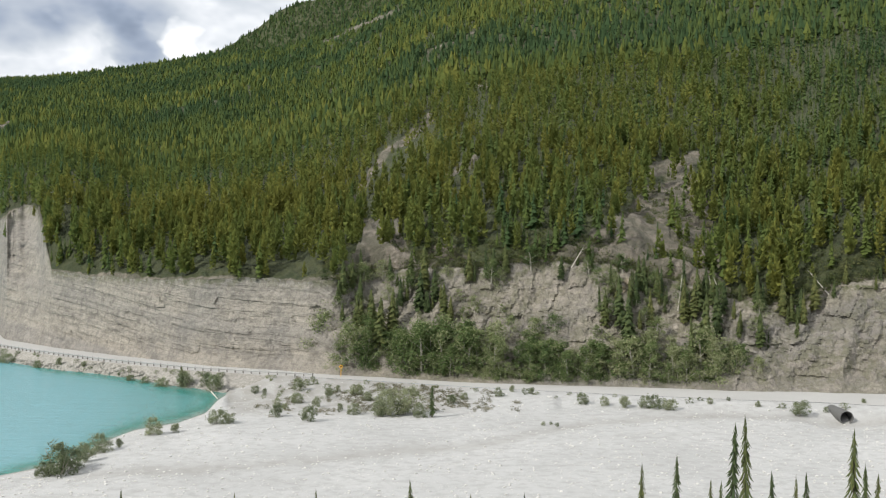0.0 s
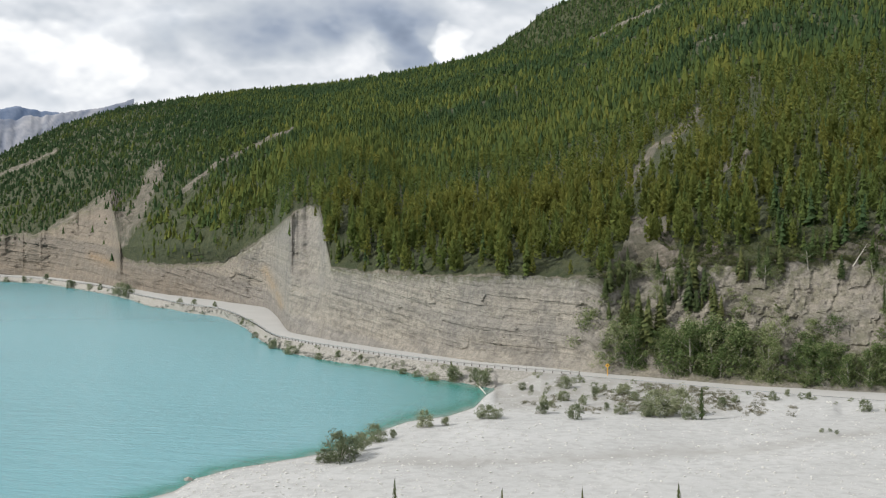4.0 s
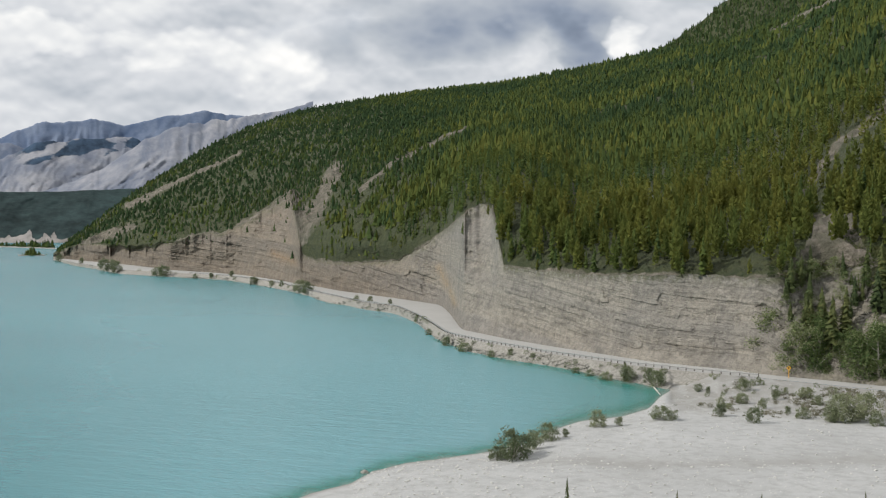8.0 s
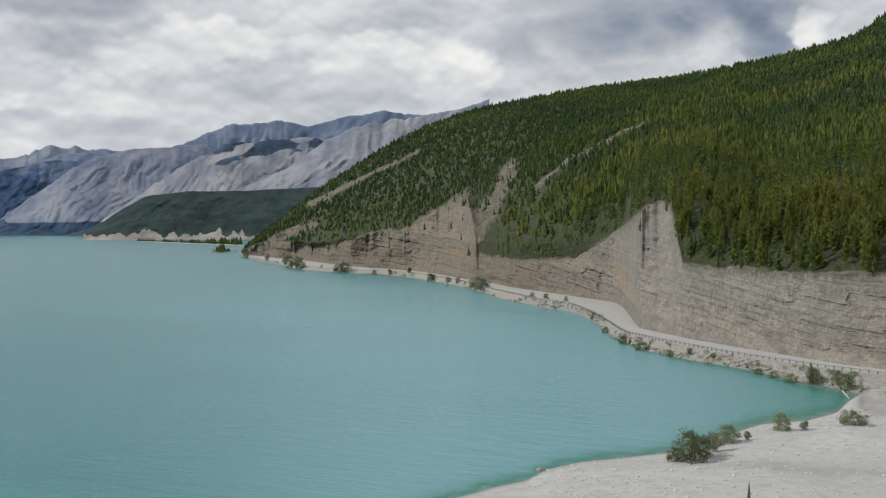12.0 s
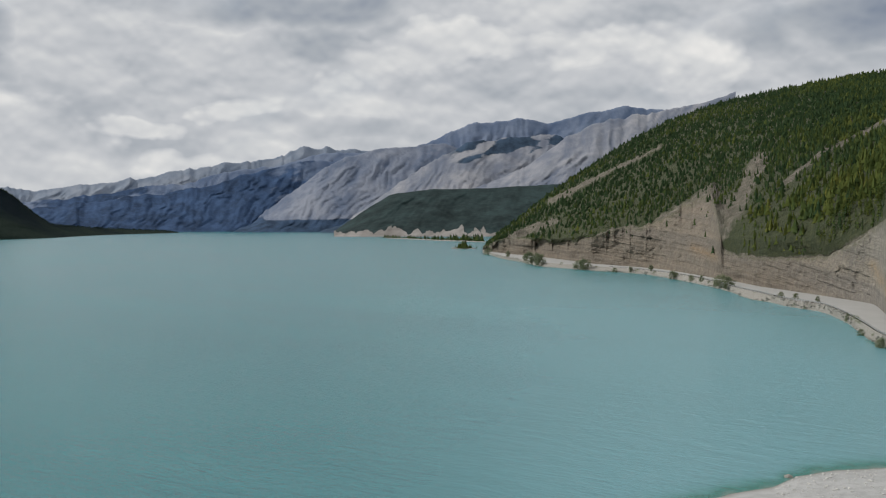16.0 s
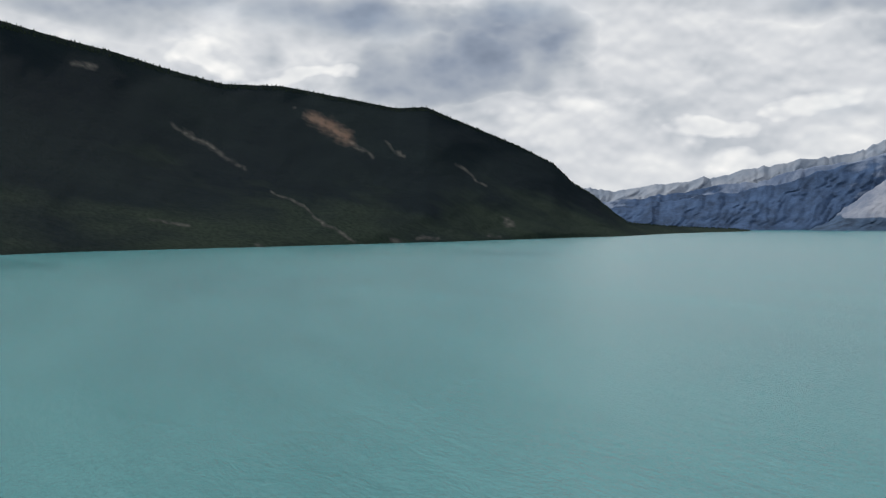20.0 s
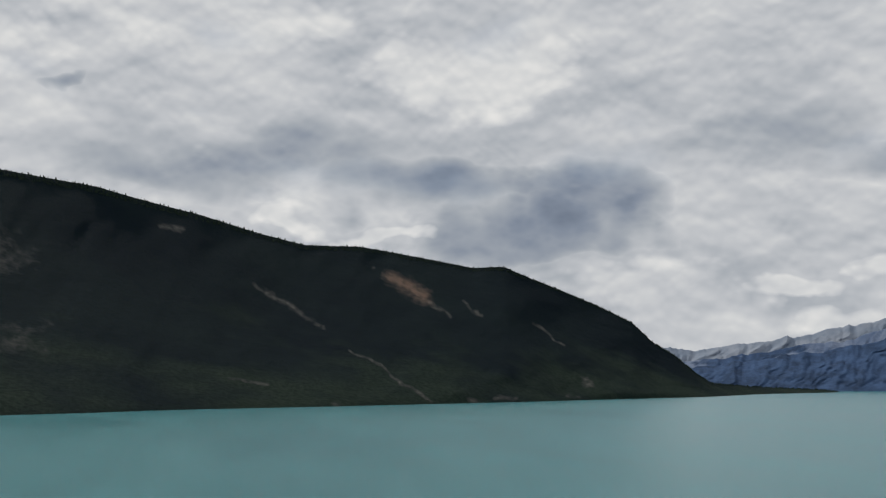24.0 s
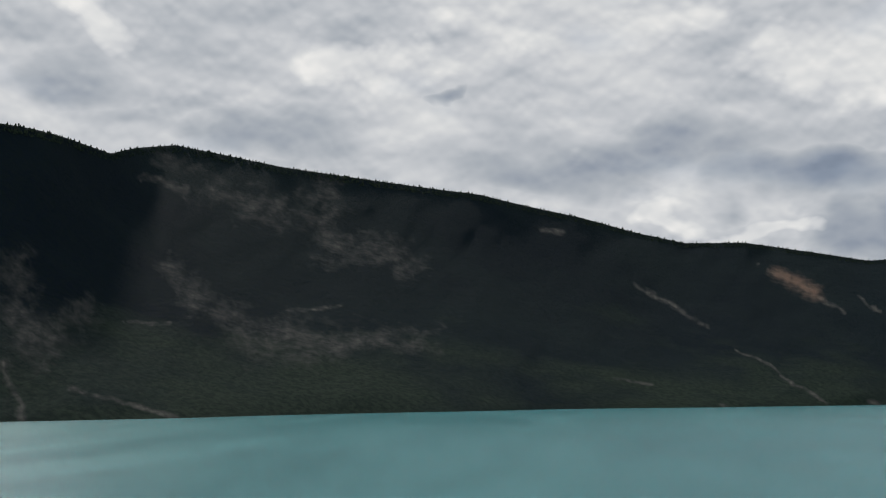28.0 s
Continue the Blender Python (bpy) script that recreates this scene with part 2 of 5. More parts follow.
def cliff_look(n, s):
    base, bands, grain = rock_colour(n, attribute(n, "bed"))
    base = n.mix(n.math("MULTIPLY", attribute(n, "rust"), n.ramp(grain, (0.35, 0.0), (0.6, 0.6))), base, (0.42, 0.27, 0.11))
    base = n.mix(attribute(n, "warm"), base, (0.66, 0.575, 0.49), "MULTIPLY")
    joints = n.noise(n.stretch(n.place, (0.9, 0.9, 0.30)), 1.0, 6, 0.72)
    base = n.mix(n.ramp(joints, (0.36, 0.42), (0.46, 0.0)), base, (0.10, 0.090, 0.078))
    base = n.mix(n.ramp(joints, (0.56, 0.0), (0.70, 0.45)), base, (0.42, 0.385, 0.325))
    brush = n.noise(n.place, 0.5, 5, 0.7)
    base = n.mix(n.math("MULTIPLY", attribute(n, "brush"), n.ramp(brush, (0.42, 0.0), (0.56, 1.0))), base, (0.10, 0.105, 0.05))
    n.link(base, s.inputs["Base Color"])
    s.inputs["Roughness"].default_value = 0.92
    bump(n, s, n.math("ADD", n.math("ADD", bands, grain), n.math("MULTIPLY", joints, 2.0)), 0.8, 0.6)


def hill_look(n, s):
    bare = attribute(n, "bare")
    ragged = n.noise(n.place, 0.12, 6, 0.7)
    edge = n.ramp(n.math("ADD", bare, n.math("MULTIPLY", n.math("SUBTRACT", ragged, 0.5), 0.9)), (0.40, 0.0), (0.58, 1.0))
    floor = n.mix(n.ramp(n.noise(n.place, 0.35, 5, 0.65), (0.35, 0.0), (0.65, 1.0)), (0.034, 0.046, 0.017), (0.070, 0.078, 0.030))
    rock, bands, grain = rock_colour(n, attribute(n, "bed"))
    rock = n.mix(0.5, rock, (0.235, 0.188, 0.138))
    rock = n.mix(n.ramp(n.noise(n.place, 0.22, 7, 0.72), (0.46, 0.9), (0.64, 0.0)), rock, (0.105, 0.100, 0.070))
    n.link(n.mix(edge, floor, rock), s.inputs["Base Color"])
    s.inputs["Roughness"].default_value = 0.95
    bump(n, s, n.math("ADD", ragged, n.math("MULTIPLY", grain, 0.5)), 1.0, 2.4)


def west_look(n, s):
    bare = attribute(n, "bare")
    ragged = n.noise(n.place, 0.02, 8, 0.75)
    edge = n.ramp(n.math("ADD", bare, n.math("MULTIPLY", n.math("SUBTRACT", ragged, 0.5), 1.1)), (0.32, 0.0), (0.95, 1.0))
    # floor and rock are near black: cloud shade put into the base colours
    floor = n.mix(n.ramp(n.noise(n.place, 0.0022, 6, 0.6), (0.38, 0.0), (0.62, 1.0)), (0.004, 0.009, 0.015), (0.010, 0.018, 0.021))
    # lower slope made lighter green: sunlight painted in by height
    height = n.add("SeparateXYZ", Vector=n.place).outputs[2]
    lit_belt = n.math("SUBTRACT", n.noise(n.stretch(n.place, (1, 1, 2.0)), 0.004, 5, 0.6), n.math("MULTIPLY", height, 0.0022))
    floor = n.mix(n.ramp(lit_belt, (0.30, 0.0), (0.52, 1.0)), floor, (0.023, 0.035, 0.026))
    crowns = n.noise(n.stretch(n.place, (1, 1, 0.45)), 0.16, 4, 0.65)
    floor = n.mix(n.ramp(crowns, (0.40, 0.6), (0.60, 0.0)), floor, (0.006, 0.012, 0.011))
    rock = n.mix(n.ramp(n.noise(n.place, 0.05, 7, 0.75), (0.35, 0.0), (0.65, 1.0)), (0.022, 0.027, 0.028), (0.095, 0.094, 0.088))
    rock = n.mix(n.math("MULTIPLY", attribute(n, "pale"), n.ramp(ragged, (0.42, 0.0), (0.66, 0.9))), rock, (0.150, 0.140, 0.122))
    rock = n.mix(attribute(n, "rust"), rock, (0.165, 0.108, 0.080))
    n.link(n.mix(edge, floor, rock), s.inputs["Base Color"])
    s.inputs["Roughness"].default_value = 1.0
    s.inputs["Specular IOR Level"].default_value = 0.03
    bump(n, s, n.math("ADD", ragged, n.math("MULTIPLY", crowns, 0.35)), 0.7, 9.0)


def far_look(rock_a, rock_b, wood):
    def build(n, s):
        green = attribute(n, "wood")
        ragged = n.noise(n.place, 0.010, 7, 0.7)
        gully = attribute(n, "gully")
        edge = n.ramp(n.math("ADD", green, n.math("MULTIPLY", n.math("SUBTRACT", ragged, 0.5), 0.8)), (0.42, 0.0), (0.58, 1.0))
        # gully beds take the darker, bluer rock_a: shade in the recesses put into colour
        rock = n.mix(n.ramp(gully, (0.28, 0.0), (0.66, 1.0)), rock_a, rock_b)
        rock = n.mix(n.ramp(n.noise(n.place, 0.006, 7, 0.7), (0.40, 0.8), (0.60, 0.0)), rock, rock_a)
        trees = n.mix(n.ramp(n.noise(n.place, 0.015, 8, 0.7), (0.36, 0.0), (0.64, 1.0)), tuple(c * 0.6 for c in wood), tuple(c * 1.5 for c in wood))
        n.link(n.mix(edge, rock, trees), s.inputs["Base Color"])
        s.inputs["Roughness"].default_value = 1.0
        s.inputs["Specular IOR Level"].default_value = 0.1
        bump(n, s, ragged, 0.35, 10.0)
    return build


def thin_leaf(n, s, base, much):
    """Foliage that lets some of the light through."""
    through_light = n.add("BsdfTranslucent", Color=base)
    blend = n.add("MixShader", Fac=much)
    out = [q for q in n.tree.nodes if q.bl_idname == "ShaderNodeOutputMaterial"][0]
    n.link(s.outputs[0], blend.inputs[1])
    n.link(through_light.outputs[0], blend.inputs[2])
    n.link(blend.outputs[0], out.inputs[0])


def needle_look(dark, mid, warm):
    def build(n, s):
        tint = attribute(n, "tint")
        fine = n.noise(n.place, 1.2, 3, 0.6)
        base = n.ramp(tint, (0.0, dark), (0.5, mid), (1.0, warm))
        base = n.mix(n.ramp(fine, (0.35, 0.30), (0.65, 0.0)), base, dark)
        n.link(base, s.inputs["Base Color"])
        s.inputs["Roughness"].default_value = 0.9
        s.inputs["Specular IOR Level"].default_value = 0.06
        thin_leaf(n, s, base, 0.38)
    return build


WATER = material("lake_water", water_look)
GRAVEL = material("pale_gravel", gravel_look)
ROAD = material("dusty_road", road_look)
BANK = material("bank_rubble", bank_look)
CLIFF = material("bedded_limestone", cliff_look)
HILL = material("forest_floor", hill_look)
WEST = material("shade_coloured_slope", west_look)
# haze blue is mixed into the scree colours here; FAR_BLUE carries cloud shade too
FAR_PALE = material("pale_haze_scree", far_look((0.135, 0.158, 0.210), (0.320, 0.322, 0.342), (0.040, 0.064, 0.100)))
FAR_MID = material("grey_haze_scree", far_look((0.100, 0.132, 0.200), (0.245, 0.265, 0.315), (0.038, 0.064, 0.110)))
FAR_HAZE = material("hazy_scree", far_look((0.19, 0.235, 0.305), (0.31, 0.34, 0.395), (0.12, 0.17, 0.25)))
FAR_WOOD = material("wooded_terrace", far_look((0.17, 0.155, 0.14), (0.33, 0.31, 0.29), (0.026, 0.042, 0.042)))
FAR_BLUE = material("haze_and_shade_scree", far_look((0.080, 0.118, 0.200), (0.175, 0.215, 0.295), (0.040, 0.070, 0.135)))
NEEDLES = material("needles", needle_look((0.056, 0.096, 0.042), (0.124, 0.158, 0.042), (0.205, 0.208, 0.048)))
# darker copy of NEEDLES: shade on the far shore put into the colour
NEEDLES_WEST = material("needles_shade_copy", needle_look((0.022, 0.038, 0.030), (0.032, 0.050, 0.034), (0.046, 0.062, 0.036)))


# ---------------------------------------------------------------- number helpers
def lattice(ix, iy, seed):
    v = np.sin(ix * 127.1 + iy * 311.7 + seed * 74.7) * 43758.5453
    return v - np.floor(v)


def grain2(x, y, seed=0):
    """Smooth value noise, 0 to 1, on arrays."""
    x, y = np.asarray(x, float), np.asarray(y, float)
    ix, iy = np.floor(x), np.floor(y)
    fx, fy = x - ix, y - iy
    fx, fy = fx * fx * (3 - 2 * fx), fy * fy * (3 - 2 * fy)
    a, b = lattice(ix, iy, seed), lattice(ix + 1, iy, seed)
    c, d = lattice(ix, iy + 1, seed), lattice(ix + 1, iy + 1, seed)
    return (a * (1 - fx) + b * fx) * (1 - fy) + (c * (1 - fx) + d * fx) * fy


def rough2(x, y, seed=0, octaves=4, gain=0.5):
    total, size, amount = 0.0, 0.0, 1.0
    for k in range(octaves):
        total = total + amount * grain2(x * 2 ** k, y * 2 ** k, seed + 13 * k)
        size += amount
        amount *= gain
    return total / size


def along(table, turn):
    xs, ys = zip(*table)
    return np.interp(turn, xs, ys)


def smooth(table, turn, width=0.5):
    return sum(along(table, turn + d * width) * w for d, w in ((-1, 0.2), (-0.5, 0.2), (0, 0.2), (0.5, 0.2), (1, 0.2)))


def step(x, a, b):
    t = np.clip((x - a) / (b - a), 0, 1)
    return t * t * (3 - 2 * t)


def spot(turn, r, z):
    a = np.radians(turn)
    return np.stack(np.broadcast_arrays(-np.sin(a) * r, np.cos(a) * r, z), -1)


def sheet(name, grid, mat, wrap=False, crisp=False, **values):
    """A mesh from a grid of places (rows, columns, 3), with named values on its corners."""
    rows, cols = grid.shape[:2]
    idx = np.arange(rows * cols).reshape(rows, cols)
    if wrap:
        idx = np.concatenate([idx, idx[:, :1]], 1)
    quads = np.stack([idx[:-1, :-1], idx[:-1, 1:], idx[1:, 1:], idx[1:, :-1]], -1).reshape(-1, 4)
    return solid(name, grid.reshape(-1, 3), quads, mat, not crisp, **values)


def solid(name, verts, faces, mat, soft=False, **values):
    verts, faces = np.asarray(verts, np.float32), np.asarray(faces, np.int32)
    me = bpy.data.meshes.new(name)
    me.vertices.add(len(verts))
    me.vertices.foreach_set("co", verts.ravel())
    per = faces.shape[1]
    me.loops.add(faces.size)
    me.loops.foreach_set("vertex_index", faces.ravel())
    me.polygons.add(len(faces))
    me.polygons.foreach_set("loop_start", np.arange(0, faces.size, per, dtype=np.int32))
    me.polygons.foreach_set("use_smooth", np.full(len(faces), soft))
    for key, value in values.items():
        a = me.attributes.new(key, "FLOAT", "POINT")
        a.data.foreach_set("value", np.asarray(value, np.float32).ravel())
    me.update(calc_edges=True)
    me.materials.append(mat)
    return new(name, me)


def streaks(turn, up, table, grow=0.6):
    """1 inside the strokes of a table of (turn, up, turn, up, width), falling to 0 outside them."""
    best = np.full(np.broadcast(turn, up).shape, -9.0)
    for a, b, c, d, w in table:
        dx, dy = c - a, d - b
        t = np.clip(((turn - a) * dx + (up - b) * dy) / (dx * dx + dy * dy), 0, 1)
        off = np.hypot(turn - a - t * dx, up - b - t * dy)
        best = np.maximum(best, 1 - 0.5 * off / (w * grow))
    return np.clip(best, 0, 1)


# ---------------------------------------------------------------- the plan: degrees to the left of +y, and metres from the camera's foot
SHORE = [(10.9, 226), (11.9, 231), (13.9, 241), (15.6, 254), (17.3, 264), (19.0, 272), (21.1, 290), (22.8, 323), (23.7, 376), (24.8, 434),
         (26.6, 456), (28.3, 478), (29.4, 539), (31.4, 615), (33.4, 697), (36.4, 751), (38.6, 804), (39.9, 921), (41.1, 1078), (41.7, 1190)]
DELTA = [(10.9, 224), (11.3, 218), (11.9, 202), (13.3, 192), (15.3, 187), (16.4, 180), (17.3, 173), (18.1, 166), (19.9, 160), (21.9, 156),
         (24.2, 152), (26.0, 147), (27.1, 140), (28.4, 137), (29.5, 134), (35, 118), (60, 80), (120, 60), (180, 60)]
ROAD_LAKE = [(-60, 330), (-40, 240), (-21.6, 210), (-18.7, 210), (-14.7, 208), (-9.2, 209), (-3.4, 213), (0.9, 219), (5.3, 227), (9.5, 235), (12.7, 244),
             (15.0, 254), (17.3, 266), (20.2, 288), (22.2, 310), (23.4, 364), (24.8, 420), (26.6, 445), (28.9, 515), (31.1, 619), (33.4, 700),
             (36.1, 760), (38.6, 822), (40.7, 985), (41.2, 1090), (41.7, 1196)]
ROAD_HILL = [(-60, 355), (-40, 260), (-21.5, 227), (-16.0, 222), (-6.3, 220), (-0.5, 222), (4.1, 228), (6.4, 235), (7.7, 241), (11.9, 253), (16.1, 276),
             (19.0, 298), (21.5, 326), (21.9, 374), (22.5, 429), (24.8, 470), (27.7, 528), (30.0, 605), (32.8, 719), (36.1, 805), (40.1, 1040), (41.2, 1120), (41.7, 1204)]
CLIFF_TOP = [(-60, 1.0), (-30, -1.0), (-21.5, -1.8), (-19.4, -2.17), (-18.4, -2.74), (-17.3, -3.46), (-15.2, -3.24), (-14.1, -2.2), (-13.4, 1.6),
             (-12.8, 2.9), (-10.4, 2.6), (-9.0, 1.2), (-7.9, 0.3), (-6.5, -0.5), (-5.1, -1.13), (-1.9, -1.6), (-0.5, -0.3), (0.6, -0.2), (1.3, -1.5),
             (2.4, 0.5), (3.9, 0.5), (4.4, -1.65), (5.6, -2.3), (7.2, -2.52), (9.1, -2.3), (11.9, -2.38), (14.7, -2.4), (17.3, -2.2), (19.4, -1.95),
             (19.65, 0.1), (19.8, 1.0), (20.5, 1.2), (21.1, 0.9), (21.9, 0.2), (23.1, -0.75), (24.8, -1.7), (27.7, -1.82), (29.5, -1.56), (29.75, -1.0), (29.95, 1.5),
             (31.1, 1.05), (32.5, 0.2), (33.4, -0.24), (34.5, -0.24), (36.1, -0.8), (37.8, -1.1), (40.2, -0.75), (41.1, -1.1), (41.6, -1.45)]
CLIFF_LOW = [(-60, 1.0), (-30, -1.0), (-21.5, -1.9), (-19.4, -2.3), (-17.3, -3.4), (-14.5, -3.1), (-11, -2.0), (-8, -1.4), (-5.1, -1.3), (-1.9, -1.7), (1.3, -1.7), (4, -2.1),
             (5.6, -2.35), (7.2, -2.52), (9.1, -2.3), (11.9, -2.38), (14.7, -2.4), (17.3, -2.2), (19.4, -1.95), (22, -1.75), (24.8, -1.75), (27.7, -1.82), (29.7, -1.6),
             (32.5, -1.25), (36.1, -1.1), (37.8, -1.15), (40.2, -0.95), (41.1, -1.15), (41.6, -1.45)]
RIDGE_UP = [(-60, 15), (-21, 16), (-10, 14.2), (0, 12.4), (2.6, 11.6), (5.4, 10.2), (8.3, 9.1), (11.15, 8.91), (15.19, 8.06), (19.79, 7.26), (24.04, 6.86),
            (26.27, 6.56), (29.55, 5.96), (32.21, 5.06), (34.03, 4.19), (35.91, 3.01), (38.02, 1.62), (39.35, 0.5), (40.8, -0.6), (41.2, -0.9), (41.6, -1.4)]
RIDGE_OUT = [(-60, 900), (-21, 820), (-10, 820), (0, 900), (5, 1000), (11, 1250), (15, 1350), (20, 1450), (26, 1500), (32, 1420), (36, 1300), (39, 1220), (41.2, 1200), (41.7, 1230)]
EAST_BARE = [
    (27.8, 3.0, 29.7, -0.5, 0.62), (29.98, 1.54, 32.53, -0.04, 0.58), (29.27, 0.54, 31.4, -0.76, 1.1), (20.34, 0.93, 22.22, -0.75, 0.58),
    (21.78, -0.75, 24.39, -1.68, 0.64), (20.43, 0.12, 20.48, -1.76, 0.58), (21.22, 5.07, 24.82, 3.43, 0.16), (24.68, 3.43, 26.84, 1.78, 0.16),
    (32.66, 3.73, 35.3, 2.49, 0.13), (35.3, 2.49, 38.15, 1.06, 0.20), (40.15, -0.74, 37.89, 0.09, 0.26), (0.61, 5.99, 2.47, 4.42, 0.29)]
EAST_BARE += [
    (2.76, 4.27, 4.47, 2.1, 0.29), (3.89, 0.81, 2.86, -1.06, 0.35), (2.71, -1.2, 4.72, -3.09, 0.64), (-12.78, 3.75, -10.43, 3.34, 0.46),
    (-11.96, 3.05, -9.05, 0.49, 0.87), (-10.04, 0.78, -8.51, -1.81, 0.72), (-1.58, 3.6, -0.14, 3.01, 0.29), (-1.68, 7.65, -2.12, 7.6, 0.23),
    (6.17, 9.59, 2.41, 11.21, 0.10), (1.0, 9.2, -1.5, 10.2, 0.08)]
WEST_SHORE = [(56.9, 3560), (57.4, 3459), (60.5, 3006), (62.9, 2444), (67.6, 2083), (71.9, 1815), (77.1, 1622), (81.9, 1478), (86.1, 1399), (90.1, 1328),
              (93.8, 1230), (100.9, 1125), (109.2, 1002), (116.9, 950), (150, 700)]
WEST_UP = [(56.9, -0.5), (57.42, -0.42), (60.48, -0.28), (62.86, -0.12), (63.56, 0.34), (64.7, 1.35), (65.69, 1.93), (66.69, 2.94), (68.41, 3.82), (70.28, 4.63),
           (71.86, 5.27), (73.16, 5.85), (74.74, 5.79), (77.61, 6.35), (80.45, 6.86), (83.4, 6.92), (86.0, 7.55), (88.68, 8.34), (91.29, 8.92), (93.74, 9.53),
           (99.6, 10.28), (103.97, 10.82), (106.84, 11.32), (109.38, 11.71), (111.3, 11.47), (112.51, 11.12), (114.54, 11.73), (116.13, 12.07), (117.53, 12.2),
           (150, 13)]
WEST_OUT = [(56.9, 3700), (60.5, 3300), (63, 2750), (66, 2800), (70, 2800), (77, 2650), (86, 2450), (94, 2250), (101, 2100), (107, 2000), (110.5, 1900), (112.5, 1720), (115, 1560), (118, 1480), (150, 1400)]
WEST_BARE = [
    (79.05, 5.41, 77.63, 4.56, 0.38), (77.63, 4.42, 76.05, 3.28, 0.23), (75.33, 4.28, 74.33, 3.36, 0.12), (86.03, 5.04, 82.46, 2.69, 0.23),
    (90.53, 7.65, 89.49, 7.55, 0.29), (81.2, 1.64, 79.22, 0.7, 0.12), (79.22, 0.7, 77.09, -1.04, 0.17), (71.73, 2.98, 70.14, 1.82, 0.14),
    (69.14, 0.08, 68.85, -0.21, 0.35), (70.09, -0.64, 69.57, -0.79, 0.23), (73.62, -0.77, 72.47, -0.92, 0.23), (75.07, -0.91, 74.49, -1.0, 0.17),
    (81.93, -1.07, 81.51, -1.13, 0.23), (79.9, 5.96, 79.73, 5.83, 0.09), (86.89, 0.29, 84.98, -0.14, 0.17)]
WEST_BARE += [
    (109.48, 5.95, 108.06, 4.35, 0.58), (108.06, 4.35, 105.22, 2.4, 0.87), (105.21, 2.12, 101.53, 1.86, 1.01), (103.83, 3.41, 100.83, 3.73, 0.17),
    (100.96, 2.15, 96.35, 2.16, 0.64), (111.55, 2.83, 109.39, 2.98, 0.2), (102.21, 9.32, 101.31, 7.03, 1.1), (100.44, 7.04, 97.53, 6.06, 0.87),
    (110.19, 11.03, 108.51, 10.54, 0.58), (110.98, 10.15, 108.75, 9.41, 0.35), (107.35, 9.46, 103.92, 8.42, 0.72), (116.61, 5.49, 115.68, 1.46, 0.87),
    (115.7, 2.0, 113.68, 3.12, 0.87), (114.06, -0.42, 108.98, -1.75, 0.23), (117.02, 0.91, 116.05, -1.75, 0.35)]
ROAD_Z = 2.5


# ---------------------------------------------------------------- water and ground
def build_water():
    turn = np.concatenate([np.arange(-180, 0, 3.0), np.arange(0, 60, 0.25), np.arange(60, 180, 2.0)])
    out = np.concatenate([[1.0, 40.0], np.arange(60, 480, 5.0), np.geomspace(480, 4600, 60)])
    T, R = np.meshgrid(turn, out)
    to_bar = R - along(DELTA, T)
    to_road = np.where(T < 41.2, along(SHORE, T) - R, 999)
    near = np.minimum(np.where(to_bar > 0, to_bar, 0), np.where((T > 10.5) & (to_road > 0), to_road, 999))
    wob = 2 * (rough2(T * 2, R * 0.05, 5) - 0.5)
    inlet = step(T, 19.5, 10.5) * 0.3 * (T > 5)
    shallow = np.clip(np.exp(-np.maximum(near + wob, 0) / np.where(T < 20, 5.0, 3.0)) * 0.9 + inlet, 0, 1)
    tagged(sheet("lake_water", spot(T, R, 0.0), WATER, wrap=True, shallow=shallow, milky=0.85 * step(T, 52, 30) * step(T, -40, 0) * step(R, 900, 250)),
           "opaque turquoise glacial lake with fine ripples", "water", kind="structure")
    T, R = np.meshgrid(np.arange(-180, 180, 6.0), np.array([0.5, 500.0, 2000.0, 4900.0]))
    tagged(sheet("ground", spot(T, R, -6.0), BANK, wrap=True), "silty lake bed under the whole valley", "ground", kind="structure")


def bar_height(turn, r):
    """The gravel bar: rises from the water's edge, with shallow flood channels, and up to the road's shoulder."""
    edge = np.where(turn > 10.9, along(DELTA, turn), 240.0)
    inside = edge - r
    corner = np.where(turn < 10.9, step(turn, 10.9, 8.0), 0.0) * step(r, 170, 215)
    z = np.where(inside > 0, 1.5 * (1 - np.exp(-np.maximum(inside, 0) / 16)), 0.10 * inside)
    z = z * np.where(turn > 10.9, 1, 1 - 0.6 * step(r, 190, 224) * step(turn, 6.0, 10.9))
    x, y = spot(turn, r, 0.0)[..., 0], spot(turn, r, 0.0)[..., 1]
    z = z + 0.5 * step(inside, 3, 30) * (rough2(x * 0.02, y * 0.05, 3) - 0.5) + 0.10 * (rough2(x * 0.25, y * 0.25, 8) - 0.5)
    z = z - 1.1 * np.exp(-((turn + 19.7) / 1.6) ** 2 - ((r - 197) / 7) ** 2)
    lake = along(ROAD_LAKE, turn)
    fade = step(turn, 10.9, 8.3)
    z = np.where(turn < 10.9, z + (0.15 - z) * (1 - fade) * step(r, 196, 218), z)
    ramp = np.where(turn < 10.9, step(r, lake - np.where(turn > -6, 22, 11), lake - 0.3), 0.0) * fade
    return z + (ROAD_Z - 0.06 - z) * ramp


CHANNEL = [(-25, 203), (-14.7, 197), (-10.6, 191), (-7.5, 184), (-5.2, 175), (-2.0, 163), (2.3, 157), (6.4, 152), (10.9, 148), (18, 147)]


